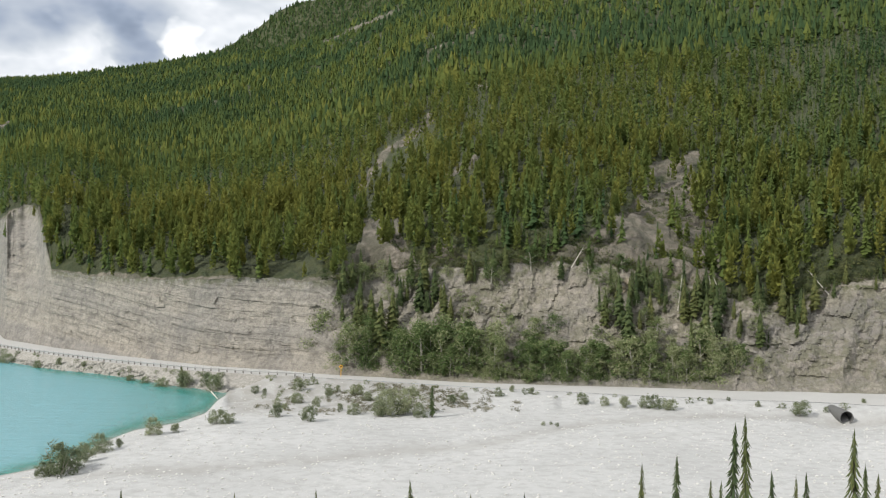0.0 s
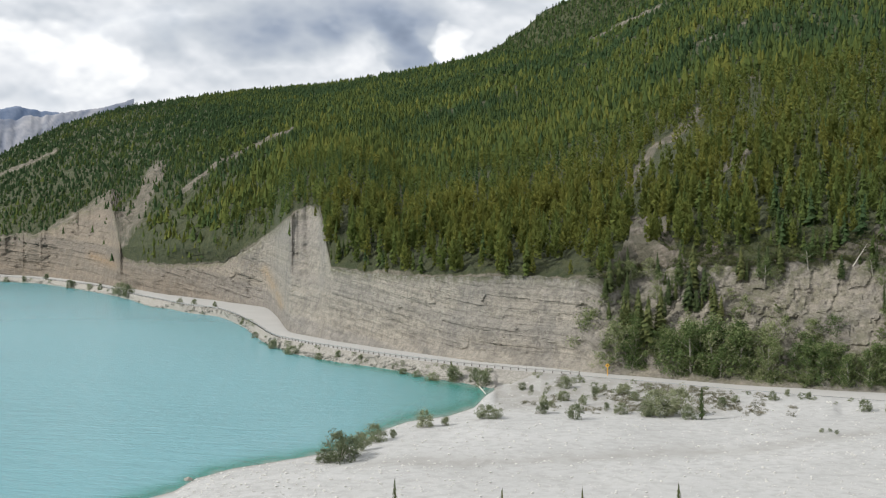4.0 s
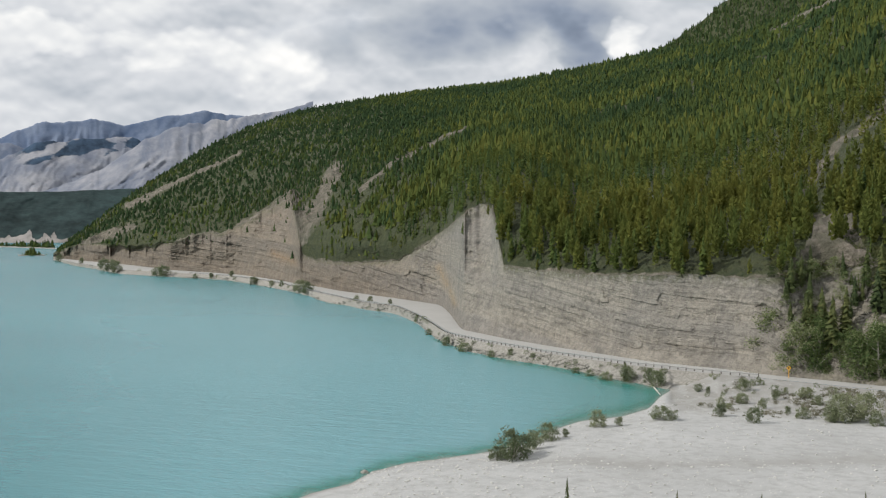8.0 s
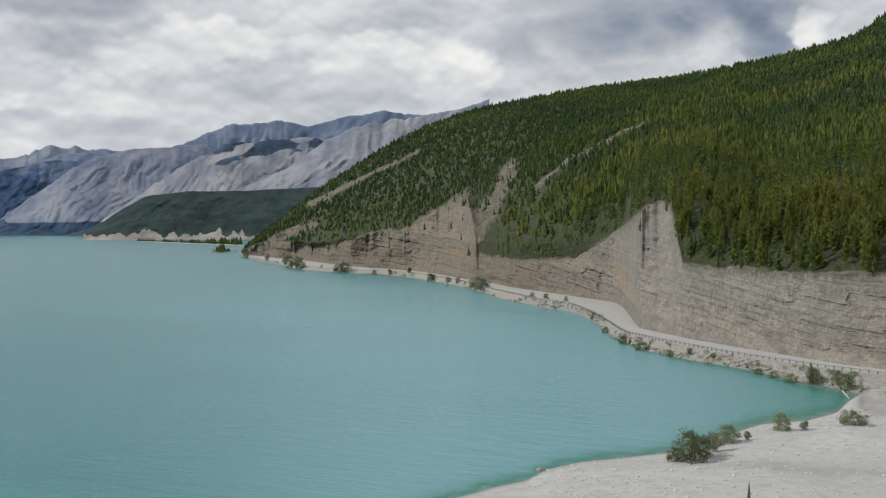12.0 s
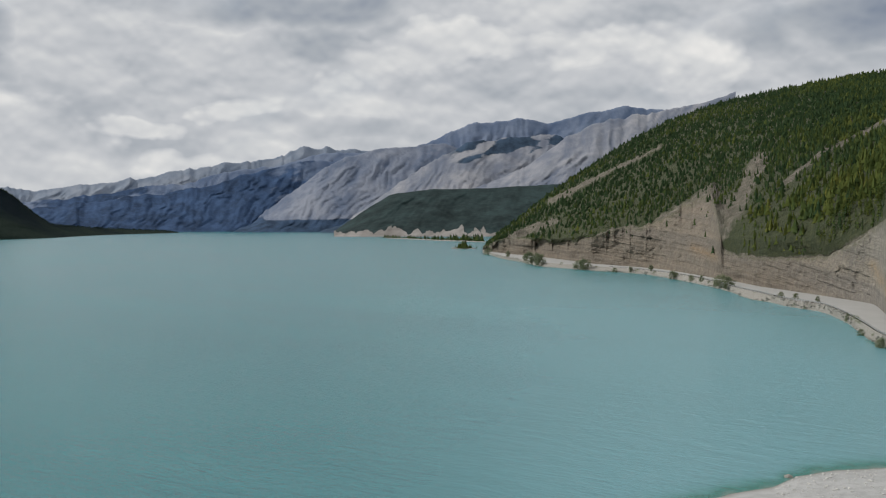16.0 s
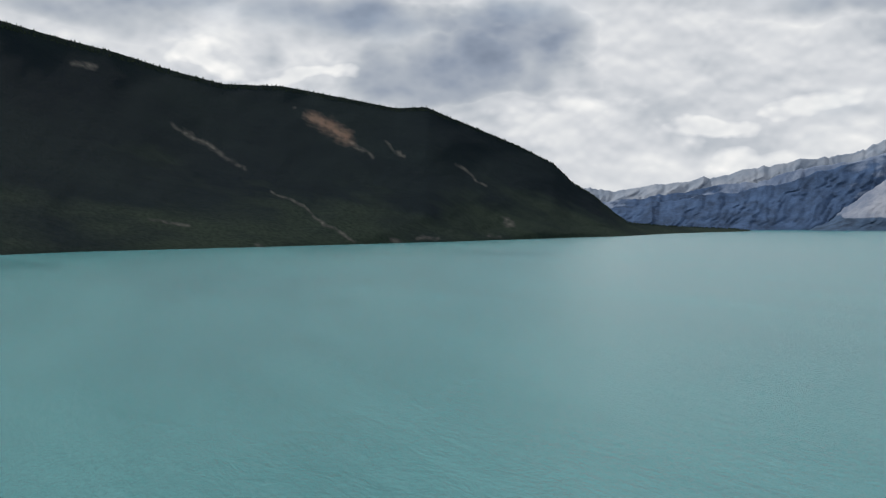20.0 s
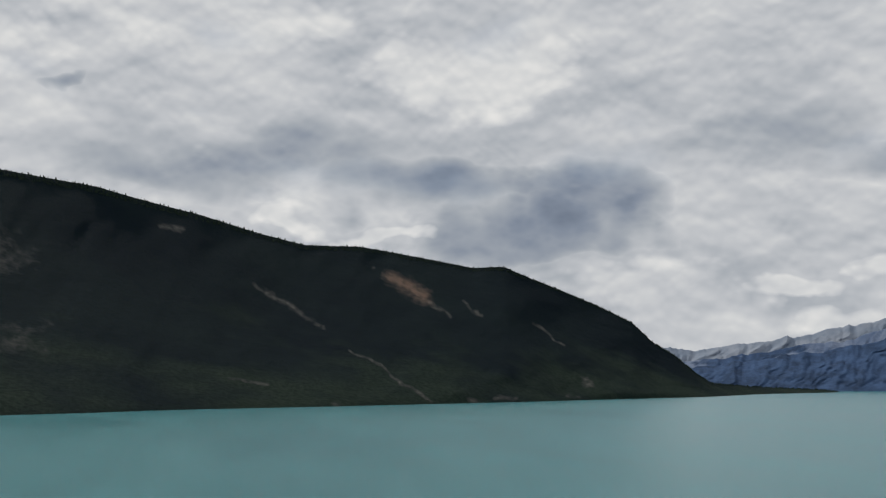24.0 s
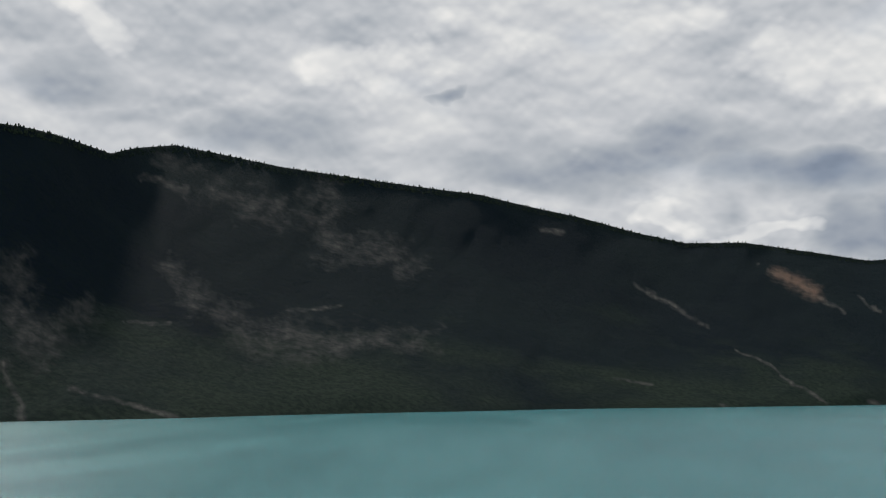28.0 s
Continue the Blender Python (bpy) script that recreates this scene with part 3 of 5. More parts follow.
def channel_at(turn, r):
    """A dry flood channel across the bar, and fainter braids beside it."""
    wander = 3.0 * (rough2(turn * 0.5, r * 0.0, 14) - 0.5)
    a = smooth(CHANNEL, turn, 1.0) + wander
    main = np.exp(-((r - a) / (2.2 + 2.6 * rough2(turn * 0.7, r * 0.0, 15))) ** 2) * (0.55 + 0.6 * rough2(turn * 1.5, r * 0.1, 16))
    braid = np.exp(-((r - a + 13 + 5 * np.sin(turn * 0.4)) / 1.2) ** 2) * 0.45 + np.exp(-((r - a - 9 - 4 * np.sin(turn * 0.3 + 2)) / 1.0) ** 2) * 0.35
    return np.clip(main + braid * rough2(turn * 0.8, r * 0.05, 18), 0, 1) * step(turn, 20, 16)


def build_bar():
    turn = np.concatenate([np.arange(-180, -30, 3.0), np.arange(-30, 40, 0.2), np.arange(40, 180, 3.0)])
    s = np.concatenate([[0.0, 0.2, 0.35], np.linspace(0.45, 1.06, 130)])
    far = np.where(turn > 10.9, along(DELTA, np.maximum(turn, 10.9)), (along(ROAD_LAKE, turn) + 0.2) / 1.06)
    T, S = np.meshgrid(turn, s)
    R = S * far
    Z = bar_height(T, R)
    dip = channel_at(T, R)
    wet = np.clip(1 - Z / 0.22, 0, 1) * (T > 10)
    tagged(sheet("gravel_bar", spot(T, R, Z - 0.30 * dip), GRAVEL, wrap=True, channel=np.clip(dip * 0.5 + 1.15 * step(R, 182, 198) * step(T, -3, 1) * (T < 10.9) * rough2(T * 3, R * 0.3, 17), 0, 1), wet=wet),
           "broad pale grey gravel bar with dry flood channels", "ground", kind="structure")


def build_road():
    turn = np.concatenate([np.arange(-60, -26, 1.0), np.arange(-26, 41.65, 0.1)])
    lake, hill = smooth(ROAD_LAKE, turn, 0.35), smooth(ROAD_HILL, turn, 0.2)
    hill = np.maximum(hill, lake + 7.0) + 1.0
    s = np.linspace(0, 1, 9)[:, None]
    crown = 0.12 * np.sin(np.pi * s)
    tagged(sheet("road", spot(turn, lake + (hill - lake) * s, ROAD_Z + crown), ROAD),
           "pale dusty two-lane road along the lake shore", "road", kind="structure")
    # bank from the water up to the road
    turn, lake = turn[turn > 7.6], lake[turn > 7.6]
    foot = np.where(turn > 10.9, np.minimum(smooth(SHORE, turn, 0.3) - 2, lake - 3), lake - 10.0)
    foot_z = -0.8
    s = np.linspace(0, 1, 14)[:, None]
    R = foot + (lake - foot) * s
    rough = (rough2(turn * 3, R * 0.4, 21) - 0.5) * np.sin(np.pi * s)
    Z = foot_z + (ROAD_Z - foot_z) * s ** 0.8 + rough * 0.9
    tagged(sheet("bank", spot(turn, R, Z), BANK), "grey rubble bank between the lake and the road", "bank", kind="structure")


# ---------------------------------------------------------------- the wooded mountain over the road
def slope_foot(turn):
    """Where the foot wall ends and the slope would begin: base, distance and height."""
    base = np.maximum(smooth(ROAD_HILL, turn, 0.2), smooth(ROAD_LAKE, turn, 0.35) + 7)
    up = smooth(CLIFF_LOW, turn, 0.3) + 0.3 * (rough2(turn * 2.2, turn * 0 + 0.5, 33, 4, 0.6) - 0.5)
    up = np.tan(np.radians(up))
    lean = 0.30 + 0.5 * step(turn, 6.0, 3.5) + 0.2 * step(turn, 18, 24)
    z = (EYE_Z + (base - lean * ROAD_Z) * up) / (1 - lean * up)
    return base, base + lean * (z - ROAD_Z), z


def rock_share(turn):
    """How far up the slope, 0 to 1, the rock face reaches."""
    base, r0, z0 = slope_foot(turn)
    up0 = np.degrees(np.arctan2(z0 - EYE_Z, r0))
    high = smooth(CLIFF_TOP, turn, 0.22) + 0.34 * (rough2(turn * 2.6, turn * 0 + 0.5, 34, 5, 0.65) - 0.5)
    return np.where(turn > 19.3, np.clip((high - up0) / np.maximum(smooth(RIDGE_UP, turn, 0.4) - up0, 0.3), 0, 0.9), 0.0)


def cliff_head(turn):
    """Where the rock ends above: base, distance and height."""
    r, z, _ = hill_at(turn, rock_share(turn))
    return slope_foot(turn)[0], r, z


def blocks(run, z, wide, high, seed):
    """A value for each block of jointed rock: courses of their own height, broken at uneven joints."""
    z = z / high + 0.35 * grain2(run / wide * 0.2, z * 0, seed + 2)
    row = np.floor(z)
    shift = lattice(row, row * 0 + 3.0, seed + 1) * 9.0
    col = np.floor(run / wide + shift + 0.3 * grain2(z * 3, run / wide, seed + 3))
    return lattice(col, row, seed)


def wall_at(turn, h):
    """The rock wall: h runs from 0 at the road to 1 at the head. Gives distance, height and the bed."""
    base, r0, z0 = cliff_head(turn)
    R, Z = base + (r0 - base) * h ** (1 + 0.35 * step(turn, 19.3, 20.3)), (ROAD_Z - 0.2) + (z0 - ROAD_Z + 0.2) * h
    run = np.radians(turn) * base
    wild = step(turn, 6.5, 4.0)
    tall = step(turn, 20.0, 22.5)
    big = (base / 250) ** 0.7
    bed = Z - 9.0 * step(turn, 10, 24) - 0.24 * 420 * np.radians(np.maximum(turn - 22, 0)) + 0.25 * wild * run + 1.2 * rough2(run * 0.02, Z * 0.04, 41)
    layers = 0.3 * (grain2(bed * 0.5, run * 0.008, 42) - 0.5) + 0.35 * (grain2(bed * 1.4, run * 0.03, 48) - 0.5)
    courses = 0.55 * (blocks(run / big, bed / big, 5.0, 0.8, 60) - 0.5) + 0.75 * (blocks(run / big, bed / big, 11.0, 2.6, 63) - 0.5)
    slab = run / big + 0.35 * Z
    rubble = 0.6 * (blocks(slab, (Z - 0.2 * run) / big, 1.5, 1.1, 66) - 0.5) + 1.1 * (blocks(slab, Z / big, 2.8, 6.0, 69) - 0.5) + 0.45 * (blocks(slab, (Z + 0.1 * run) / big, 0.9, 1.6, 72) - 0.5)
    crack = np.clip(grain2(run / big * 0.13 + Z * 0.03, Z * 0.03, 43) - 0.72, 0, 1) * 5.0
    ribs = (1 - np.abs(2 * rough2(run / big * 0.045 + 0.012 * Z, Z * 0.012, 75, 3, 0.5) - 1)) * -7.0
    bulge = (rough2(run * 0.035, Z * 0.05, 44, 4) - 0.5) * 6.0
    rag = (rough2(run * 0.6, Z * 0.7, 45, 3) - 0.5) * 1.0
    fade = np.clip(np.sin(np.pi * np.clip(h, 0, 1)), 0, 1) ** 0.45
    R = R + big * fade * (bulge * (0.5 + 1.0 * wild + 0.5 * tall) + layers * (1 - 0.4 * wild) + courses * (1 - wild) * (1 + 0.8 * tall) + crack * (0.5 + 0.9 * wild)
                          + rubble * np.clip(wild + 0.5 * tall, 0, 1) + (ribs + 4.0) * np.clip(0.7 * wild + 0.55 * tall, 0, 1) + rag * (0.6 + 0.6 * wild))
    R = R - step(h, 0.14, 0.0) * 2.0 * (0.3 + rough2(run * 0.06, run * 0 + 0.5, 46)) * (1 - 0.6 * tall)
    return R, Z, bed, run, wild


def hill_at(turn, s):
    """The slope above the cliff: s runs from 0 at the cliff's head to 1 at the ridge."""
    _, r0, z0 = slope_foot(turn)
    up0 = np.degrees(np.arctan2(z0 - EYE_Z, r0))
    up1, r1 = smooth(RIDGE_UP, turn, 0.4), smooth(RIDGE_OUT, turn, 3.0)
    up = up0 + (up1 - up0) * s
    r = r0 * (r1 / r0) ** (s ** (1.4 + 0.9 * step(turn, 15, 19.2) - 0.4 * step(turn, 24, 31)))
    r = r * (1 + 0.10 * (rough2(turn * 0.16, s * 2.2, 31, 3) - 0.5) * step(s, 0, 0.12))
    return r, EYE_Z + r * np.tan(np.radians(up)), up


def scar_at(turn, up):
    """1 where the rock of the cliff reaches up into the forest."""
    edge = smooth(CLIFF_TOP, turn, 0.08) + 0.5 * (rough2(turn * 3.0, up * 2.0, 35, 4, 0.6) - 0.5)
    return step(edge - up, -0.12, 0.12)


def build_mountain():
    turn = np.concatenate([np.arange(-60, -24, 1.0), np.arange(-24, 41.61, 0.08)])
    h = np.linspace(0, 1, 84)[:, None]
    R, Z, bed, run, wild = wall_at(turn, h)
    up = np.degrees(np.arctan2(Z - EYE_Z, R))
    rust = streaks(turn, up, [(22.6, -2.0, 22.2, -2.9, 0.35), (22.0, -3.2, 21.8, -3.9, 0.25), (31.0, -1.3, 30.0, -1.7, 0.4), (-9.3, -2.3, -9.2, -2.8, 0.25)]) ** 2
    brush = np.clip(wild * (0.35 + 0.6 * (rough2(run * 0.08, Z * 0.12, 47) - 0.35)) + step(h, 0.86, 1.0) * 0.7, 0, 1)
    tagged(sheet("cliff", spot(turn, R, Z), CLIFF, crisp=True, bed=bed, rust=rust, brush=brush, warm=0.75 * step(turn, 20, 28) + 0.18 * wild + 0 * h),
           "tall tan and grey bedded limestone cliff above the road", "cliff", kind="structure")
    # the slope
    s = np.concatenate([np.linspace(0, 1, 130) ** 1.2, 1 + np.linspace(0.02, 0.35, 5)])[:, None]
    T, S = np.meshgrid(turn, s[:, 0])
    from_s = rock_share(T)
    R, Z, up = hill_at(T, from_s + (1 - from_s) * np.minimum(S, 1))
    over = np.maximum(S - 1, 0)
    R, Z = R + over * 1800, Z - over * 120
    bare = np.maximum(np.maximum(streaks(T, up, EAST_BARE), step(S, 0.03, 0.0) * 0.7), scar_at(T, up))
    run = np.radians(T) * R
    relief = (rough2(T * 3, S * 60, 51) - 0.5) * 2.0 * (1 - bare) + bare * ((rough2(run * 0.05, Z * 0.10, 53, 5, 0.65) - 0.5) * 14.0 + (grain2(run * 0.02, (Z - 0.2 * run) * 0.35, 54) - 0.5) * 3.0)
    Z = Z + np.where(S < 1, 1.0, 0) * step(S, 0, 0.03) * relief
    bed = Z - 15.0 * step(T, 10, 24) + 0.1 * run * step(T, 6.5, 4.0) - 0.12 * run * step(T, 22, 26)
    tagged(sheet("hillside", spot(T, R, Z), HILL, bare=bare, bed=bed), "steep mountainside of dark forest floor with bare rock scars", "mountain", kind="structure")


# ---------------------------------------------------------------- trees in bulk
def cone_tree(tiers, sides, seed):
    """A small conifer: ragged skirts of boughs on top of each other, one metre high."""
    rnd = np.random.RandomState(seed)
    verts, faces = [], []
    for k in range(tiers):
        f = k / tiers
        low, top = 0.06 + 0.90 * f, min(1.0, 0.06 + 0.90 * f + 1.75 / tiers)
        wide = (1 - f) ** 0.85 * (0.85 + 0.3 * rnd.rand())
        first = len(verts)
        spin = rnd.rand() * 6.28
        for j in range(sides):
            a = spin + 6.2832 * j / sides
            w = wide * (1.0 if j % 2 == 0 else 0.55) * (0.75 + 0.5 * rnd.rand())
            verts.append((math.cos(a) * w, math.sin(a) * w, low + (0.0 if j % 2 == 0 else 0.05) + 0.03 * rnd.randn()))
        verts.append((0.03 * rnd.randn(), 0.03 * rnd.randn(), top))
        faces += [(first + j, first + (j + 1) % sides, first + sides) for j in range(sides)]
    return np.array(verts), np.array(faces)


def bough_tree(count, seed, taper=0.8, spread=0.42):
    """A ragged conifer of single drooping boughs round the stem, one metre high."""
    rnd = np.random.RandomState(seed)
    f = (np.arange(count) + rnd.rand(count)) / count
    z = 0.05 + 0.93 * f
    a = 2.399 * np.arange(count) + 0.7 * rnd.randn(count)
    w = ((1 - f) ** taper * 0.95 + 0.05) * (0.40 + 0.80 * rnd.rand(count)) * np.where(f < 0.12, 0.75, 1.0)
    side = spread * (1 + 0.6 * rnd.rand(count))
    drop = 0.02 + 0.07 * w * (0.5 + rnd.rand(count))

    def at(out, swing, down):
        return np.stack([np.cos(a) * w * out - np.sin(a) * w * swing, np.sin(a) * w * out + np.cos(a) * w * swing, z - down], -1)

    tip = np.where(f > 0.97, 0.2, 1.0)
    verts = np.stack([at(0, 0, -0.055), at(0.6, side, drop * 0.55), at(tip, 0, drop), at(0.6, -side, drop * 0.55)], 1).reshape(-1, 3)
    k = 4 * np.arange(count)[:, None]
    return verts, np.concatenate([k + np.array([[0, 1, 2]]), k + np.array([[0, 2, 3]])])


def pine_tree(count, seed):
    """A pine with a fuller, rounded crown on a bare foot, one metre high."""
    rnd = np.random.RandomState(seed)
    f = (np.arange(count) + rnd.rand(count)) / count
    z = 0.14 + 0.84 * f
    a = 2.399 * np.arange(count) + 0.8 * rnd.randn(count)
    w = np.sqrt(np.clip(np.sin(np.pi * (0.18 + 0.80 * f)), 0.01, 1)) * (0.45 + 0.6 * rnd.rand(count)) * (1 - 0.45 * f)
    side = 0.40 + 0.3 * rnd.rand(count)
    lift = 0.05 * rnd.randn(count)
    ring = []
    for out, swing, up in ((0.0, 0.0, -0.03), (0.65, 1.0, 0.03), (1.0, 0.0, 0.06), (0.65, -1.0, 0.03)):
        ring.append(np.stack([np.cos(a) * w * out - np.sin(a) * w * side * swing, np.sin(a) * w * out + np.cos(a) * w * side * swing, z + up + lift * out - 0.07 * abs(swing)], -1))
    k = 4 * np.arange(count)[:, None]
    return np.stack(ring, 1).reshape(-1, 3), np.concatenate([k + np.array([[0, 1, 2]]), k + np.array([[0, 2, 3]])])


def plant(name, places, tall, wide, tint, shapes, mat, label, lean=0.03, seed=1):
    """Many small trees in one mesh."""
    rnd = np.random.RandomState(seed)
    half = max(1, len(shapes) // 2)
    pick = rnd.randint(0, half, len(places)) + np.where(tint > 0.5, len(shapes) - half, 0)
    verts, faces, tints, first = [], [], [], 0
    for k, (v, f) in enumerate(shapes):
        m = np.where(pick == k)[0]
        if not len(m):
            continue
        a = rnd.rand(len(m))[:, None] * 6.2832
        x = (v[:, 0] * np.cos(a) - v[:, 1] * np.sin(a)) * wide[m, None]
        y = (v[:, 0] * np.sin(a) + v[:, 1] * np.cos(a)) * wide[m, None]
        z = v[:, 2] * tall[m, None]
        x = x + z * rnd.randn(len(m))[:, None] * lean
        y = y + z * rnd.randn(len(m))[:, None] * lean
        p = places[m]
        verts.append(np.stack([x + p[:, :1], y + p[:, 1:2], z + p[:, 2:3]], -1).reshape(-1, 3))
        faces.append((f[None] + (first + np.arange(len(m)) * len(v))[:, None, None]).reshape(-1, 3))
        tints.append(np.repeat(tint[m], len(v)))
        first += len(m) * len(v)
    ob = solid(name, np.concatenate(verts), np.concatenate(faces), mat, False, tint=np.concatenate(tints))
    return tagged(ob, label, "forest", kind="stuff")


def scatter_east(lo, hi, each, seed):
    """Trees over the slope between two distances, one for so many square metres."""
    rnd = np.random.RandomState(seed)
    edges, levels = np.linspace(-25, 41.4, 665), np.linspace(0, 1, 121)
    R, Z, _ = hill_at(edges[None, :], levels[:, None])
    mid = 0.25 * (R[1:, 1:] + R[1:, :-1] + R[:-1, 1:] + R[:-1, :-1])
    area = mid * radians(0.1) * np.hypot(np.diff(R, axis=0), np.diff(Z, axis=0))[:, 1:] * ((mid > lo) & (mid < hi))
    count = int(area.sum() / each)
    cell = np.searchsorted(np.cumsum(area.ravel()), rnd.rand(count) * area.sum()).clip(0, area.size - 1)
    turn = edges[cell % 664] + 0.1 * rnd.rand(count)
    want, z, u = hill_at(turn, levels[cell // 664] + rnd.rand(count) / 120)
    bare, scar = 0.0, 0.0
    for height in (0.0, 2.5, 5.0, 8.0):
        lift = height * np.where(want > 600, 0.3, 1.0)
        bare = np.maximum(bare, streaks(turn, u + np.degrees(lift / want), EAST_BARE, 0.62))
        scar = np.maximum(scar, scar_at(turn, u + np.degrees(0.6 * lift / want)))
    bare = np.maximum(bare, np.where(turn < 5, 0.44 * scar, (u < smooth(CLIFF_TOP, turn, 0.22) + 0.05) * (turn > 19.3)))
    p = spot(turn, want, z - 0.3)
    thin = grain2(p[:, 0] * 0.02, p[:, 1] * 0.02, 61)
    keep = (bare + 0.25 * rnd.randn(count) < 0.55) & (rnd.rand(count) < 0.65 + 0.6 * thin)
    return p[keep], turn[keep], u[keep]


def tree_tint(p, turn, rnd):
    wide = rough2(p[:, 0] * 0.012, p[:, 1] * 0.012, 71, 3)
    far = np.hypot(p[:, 0], p[:, 1])
    stand = 0.24 * np.exp(-((turn - 8) / 7) ** 2) * step(far, 500, 340)
    return np.clip(0.47 + stand + 1.3 * (wide - 0.5) + 0.22 * rnd.randn(len(p)) - 0.26 * step(turn, 17, 34) - 0.30 * step(far, 420, 900), 0, 1)


def build_forest():
    rnd = np.random.RandomState(5)
    for lo, hi, each, boughs, seed, words in (
            (225, 345, 8.5, 54, 11, "dense forest of green and yellowish spruce and pine above the cliff"),
            (345, 480, 9.0, 30, 14, "dense green and yellowish conifer forest behind the cliff's edge"),
            (480, 800, 10.5, 0, 12, "dense green conifer forest on the middle slope"),
            (800, 1500, 17.0, 0, 13, "far green conifer forest up to the ridge")):
        p, turn, _ = scatter_east(lo, hi, each, seed)
        tall = (3.2 + 6.6 * rnd.rand(len(p)) ** 1.3) * (1 - 0.34 * step(turn, 19, 30)) * (1 - 0.2 * step(np.hypot(p[:, 0], p[:, 1]), 400, 700))
        tint = tree_tint(p, turn, rnd)
        wide = tall * (0.15 + 0.08 * rnd.rand(len(p))) * np.where(tint > 0.5, 1.15, 1.0) * (1.9 if lo >= 800 else (1.45 if lo > 470 else 1.0))
        if boughs:
            shapes = [bough_tree(boughs, seed * 10 + k) for k in range(4)] + [pine_tree(boughs, seed * 10 + 5 + k) for k in range(4)]
        else:
            shapes = [cone_tree(3 if lo < 800 else 2, 6, seed * 10 + k) for k in range(5)]
        plant("forest", p, tall, wide, tint, shapes, NEEDLES, words, seed=seed)


# ---------------------------------------------------------------- the mountain across the lake
def west_at(turn, s):
    r0, r1 = smooth(WEST_SHORE, turn, 0.5), smooth(WEST_OUT, turn, 0.6)
    up0 = np.degrees(np.arctan2(-EYE_Z - 1, r0))
    up = up0 + (smooth(WEST_UP, turn, 0.15) - up0) * s
    r = r0 + (r1 - r0) * s ** 1.15
    r = r * (1 + 0.045 * (rough2(turn * 0.25 + s * 1.2, s * 2.0, 81, 4) - 0.5) * step(s, 0, 0.1) * step(turn, 61, 64))
    return r, EYE_Z + r * np.tan(np.radians(up)), up


def west_bare(turn, up):
    """Bare rock and slides, with ragged outlines."""
    t = turn + 2.4 * (rough2(turn * 0.8, up * 0.9, 83, 4, 0.6) - 0.5)
    u = up + 1.7 * (rough2(turn * 0.8, up * 0.9, 84, 4, 0.6) - 0.5)
    patchy = 0.35 + 1.0 * rough2(turn * 2.5, up * 3.0, 85, 4, 0.65)
    wide = [q for q in WEST_BARE if q[4] > 0.39]
    thin = [q for q in WEST_BARE if q[4] <= 0.39]
    slides = streaks(turn + 0.3 * (t - turn), up + 0.3 * (u - up), thin, 0.62) * np.clip(0.25 + 1.1 * rough2(turn * 4, up * 6, 87, 4, 0.65), 0, 1.1)
    return np.clip(np.maximum(streaks(t, u, wide, 1.25) * patchy * 0.78, slides), 0, 1), slides


def build_west():
    turn = np.concatenate([np.arange(56.9, 119, 0.1), np.arange(119, 151, 1.0)])
    s = np.concatenate([np.linspace(0, 1, 100), 1 + np.linspace(0.03, 0.5, 5)])
    T, S = np.meshgrid(turn, s)
    R, Z, up = west_at(T, np.minimum(S, 1))
    over = np.maximum(S - 1, 0)
    R, Z = R + over * 1500, Z - over * 60 - over * 5
    rust = streaks(T, up, [(79.0, 5.35, 78.2, 4.9, 0.35), (78.2, 4.9, 77.3, 4.35, 0.42)], 1.0) * (0.4 + 0.8 * rough2(T * 4, up * 5, 88, 4, 0.65))
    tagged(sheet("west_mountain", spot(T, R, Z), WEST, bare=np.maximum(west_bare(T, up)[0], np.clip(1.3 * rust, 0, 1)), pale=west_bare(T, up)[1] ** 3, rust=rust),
           "dark forested mountain across the lake, shade put into its colour", "mountain", kind="structure")
    rnd = np.random.RandomState(9)
    count = 3500
    t = 57 + 62 * rnd.rand(count)
    s = 1 - 0.03 * rnd.rand(count)
    r, z, u = west_at(t, s)
    keep = west_bare(t, u)[0] + 0.3 * rnd.randn(count) < 0.55
    p = spot(t, r, z - 0.3)[keep]
    tall = 2.5 + 3.0 * rnd.rand(len(p))
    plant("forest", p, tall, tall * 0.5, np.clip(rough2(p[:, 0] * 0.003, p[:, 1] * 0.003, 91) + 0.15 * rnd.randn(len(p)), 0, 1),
          [cone_tree(3, 4, 900 + k) for k in range(3)], NEEDLES_WEST, "conifer forest on the far side of the lake, colour darkened for shade", seed=9)


# ---------------------------------------------------------------- far mountains
FAR_A = [(27, 3.0), (44, 3.2), (47.76, 3.57), (48.63, 3.8), (49.78, 3.77), (50.94, 3.77), (51.8, 3.43), (53.24, 2.99), (55.11, 2.9), (57.24, 2.69), (58.37, 2.26), (60.05, 2.05),
         (60.61, 2.1), (62.27, 1.81), (63.63, 1.58), (65.11, 1.65), (70, 1.4)]
FAR_B = [(20, 4.5), (33.44, 5.63), (34.38, 5.9), (36.15, 5.56), (38.36, 5.04), (39.76, 5.35), (42.31, 4.96), (44.59, 3.98), (46.03, 3.62), (47.18, 3.51),
         (48.91, 3.63), (50.36, 3.34), (51.8, 2.85), (53.24, 2.77), (55.25, 2.42), (56.68, 1.9), (58.66, 1.83), (60.06, 1.4), (62.0, 1.25), (63.9, 1.02), (70, 0.6)]
FAR_C = [(16, 6.0), (27.7, 6.63), (29.26, 6.29), (30.8, 5.87), (32.11, 5.59), (33.98, 5.37), (35.87, 5.0), (37.25, 4.32), (39.19, 2.94), (41.16, 2.1), (42.87, 1.6), (45, 0.6), (48.5, -0.4)]
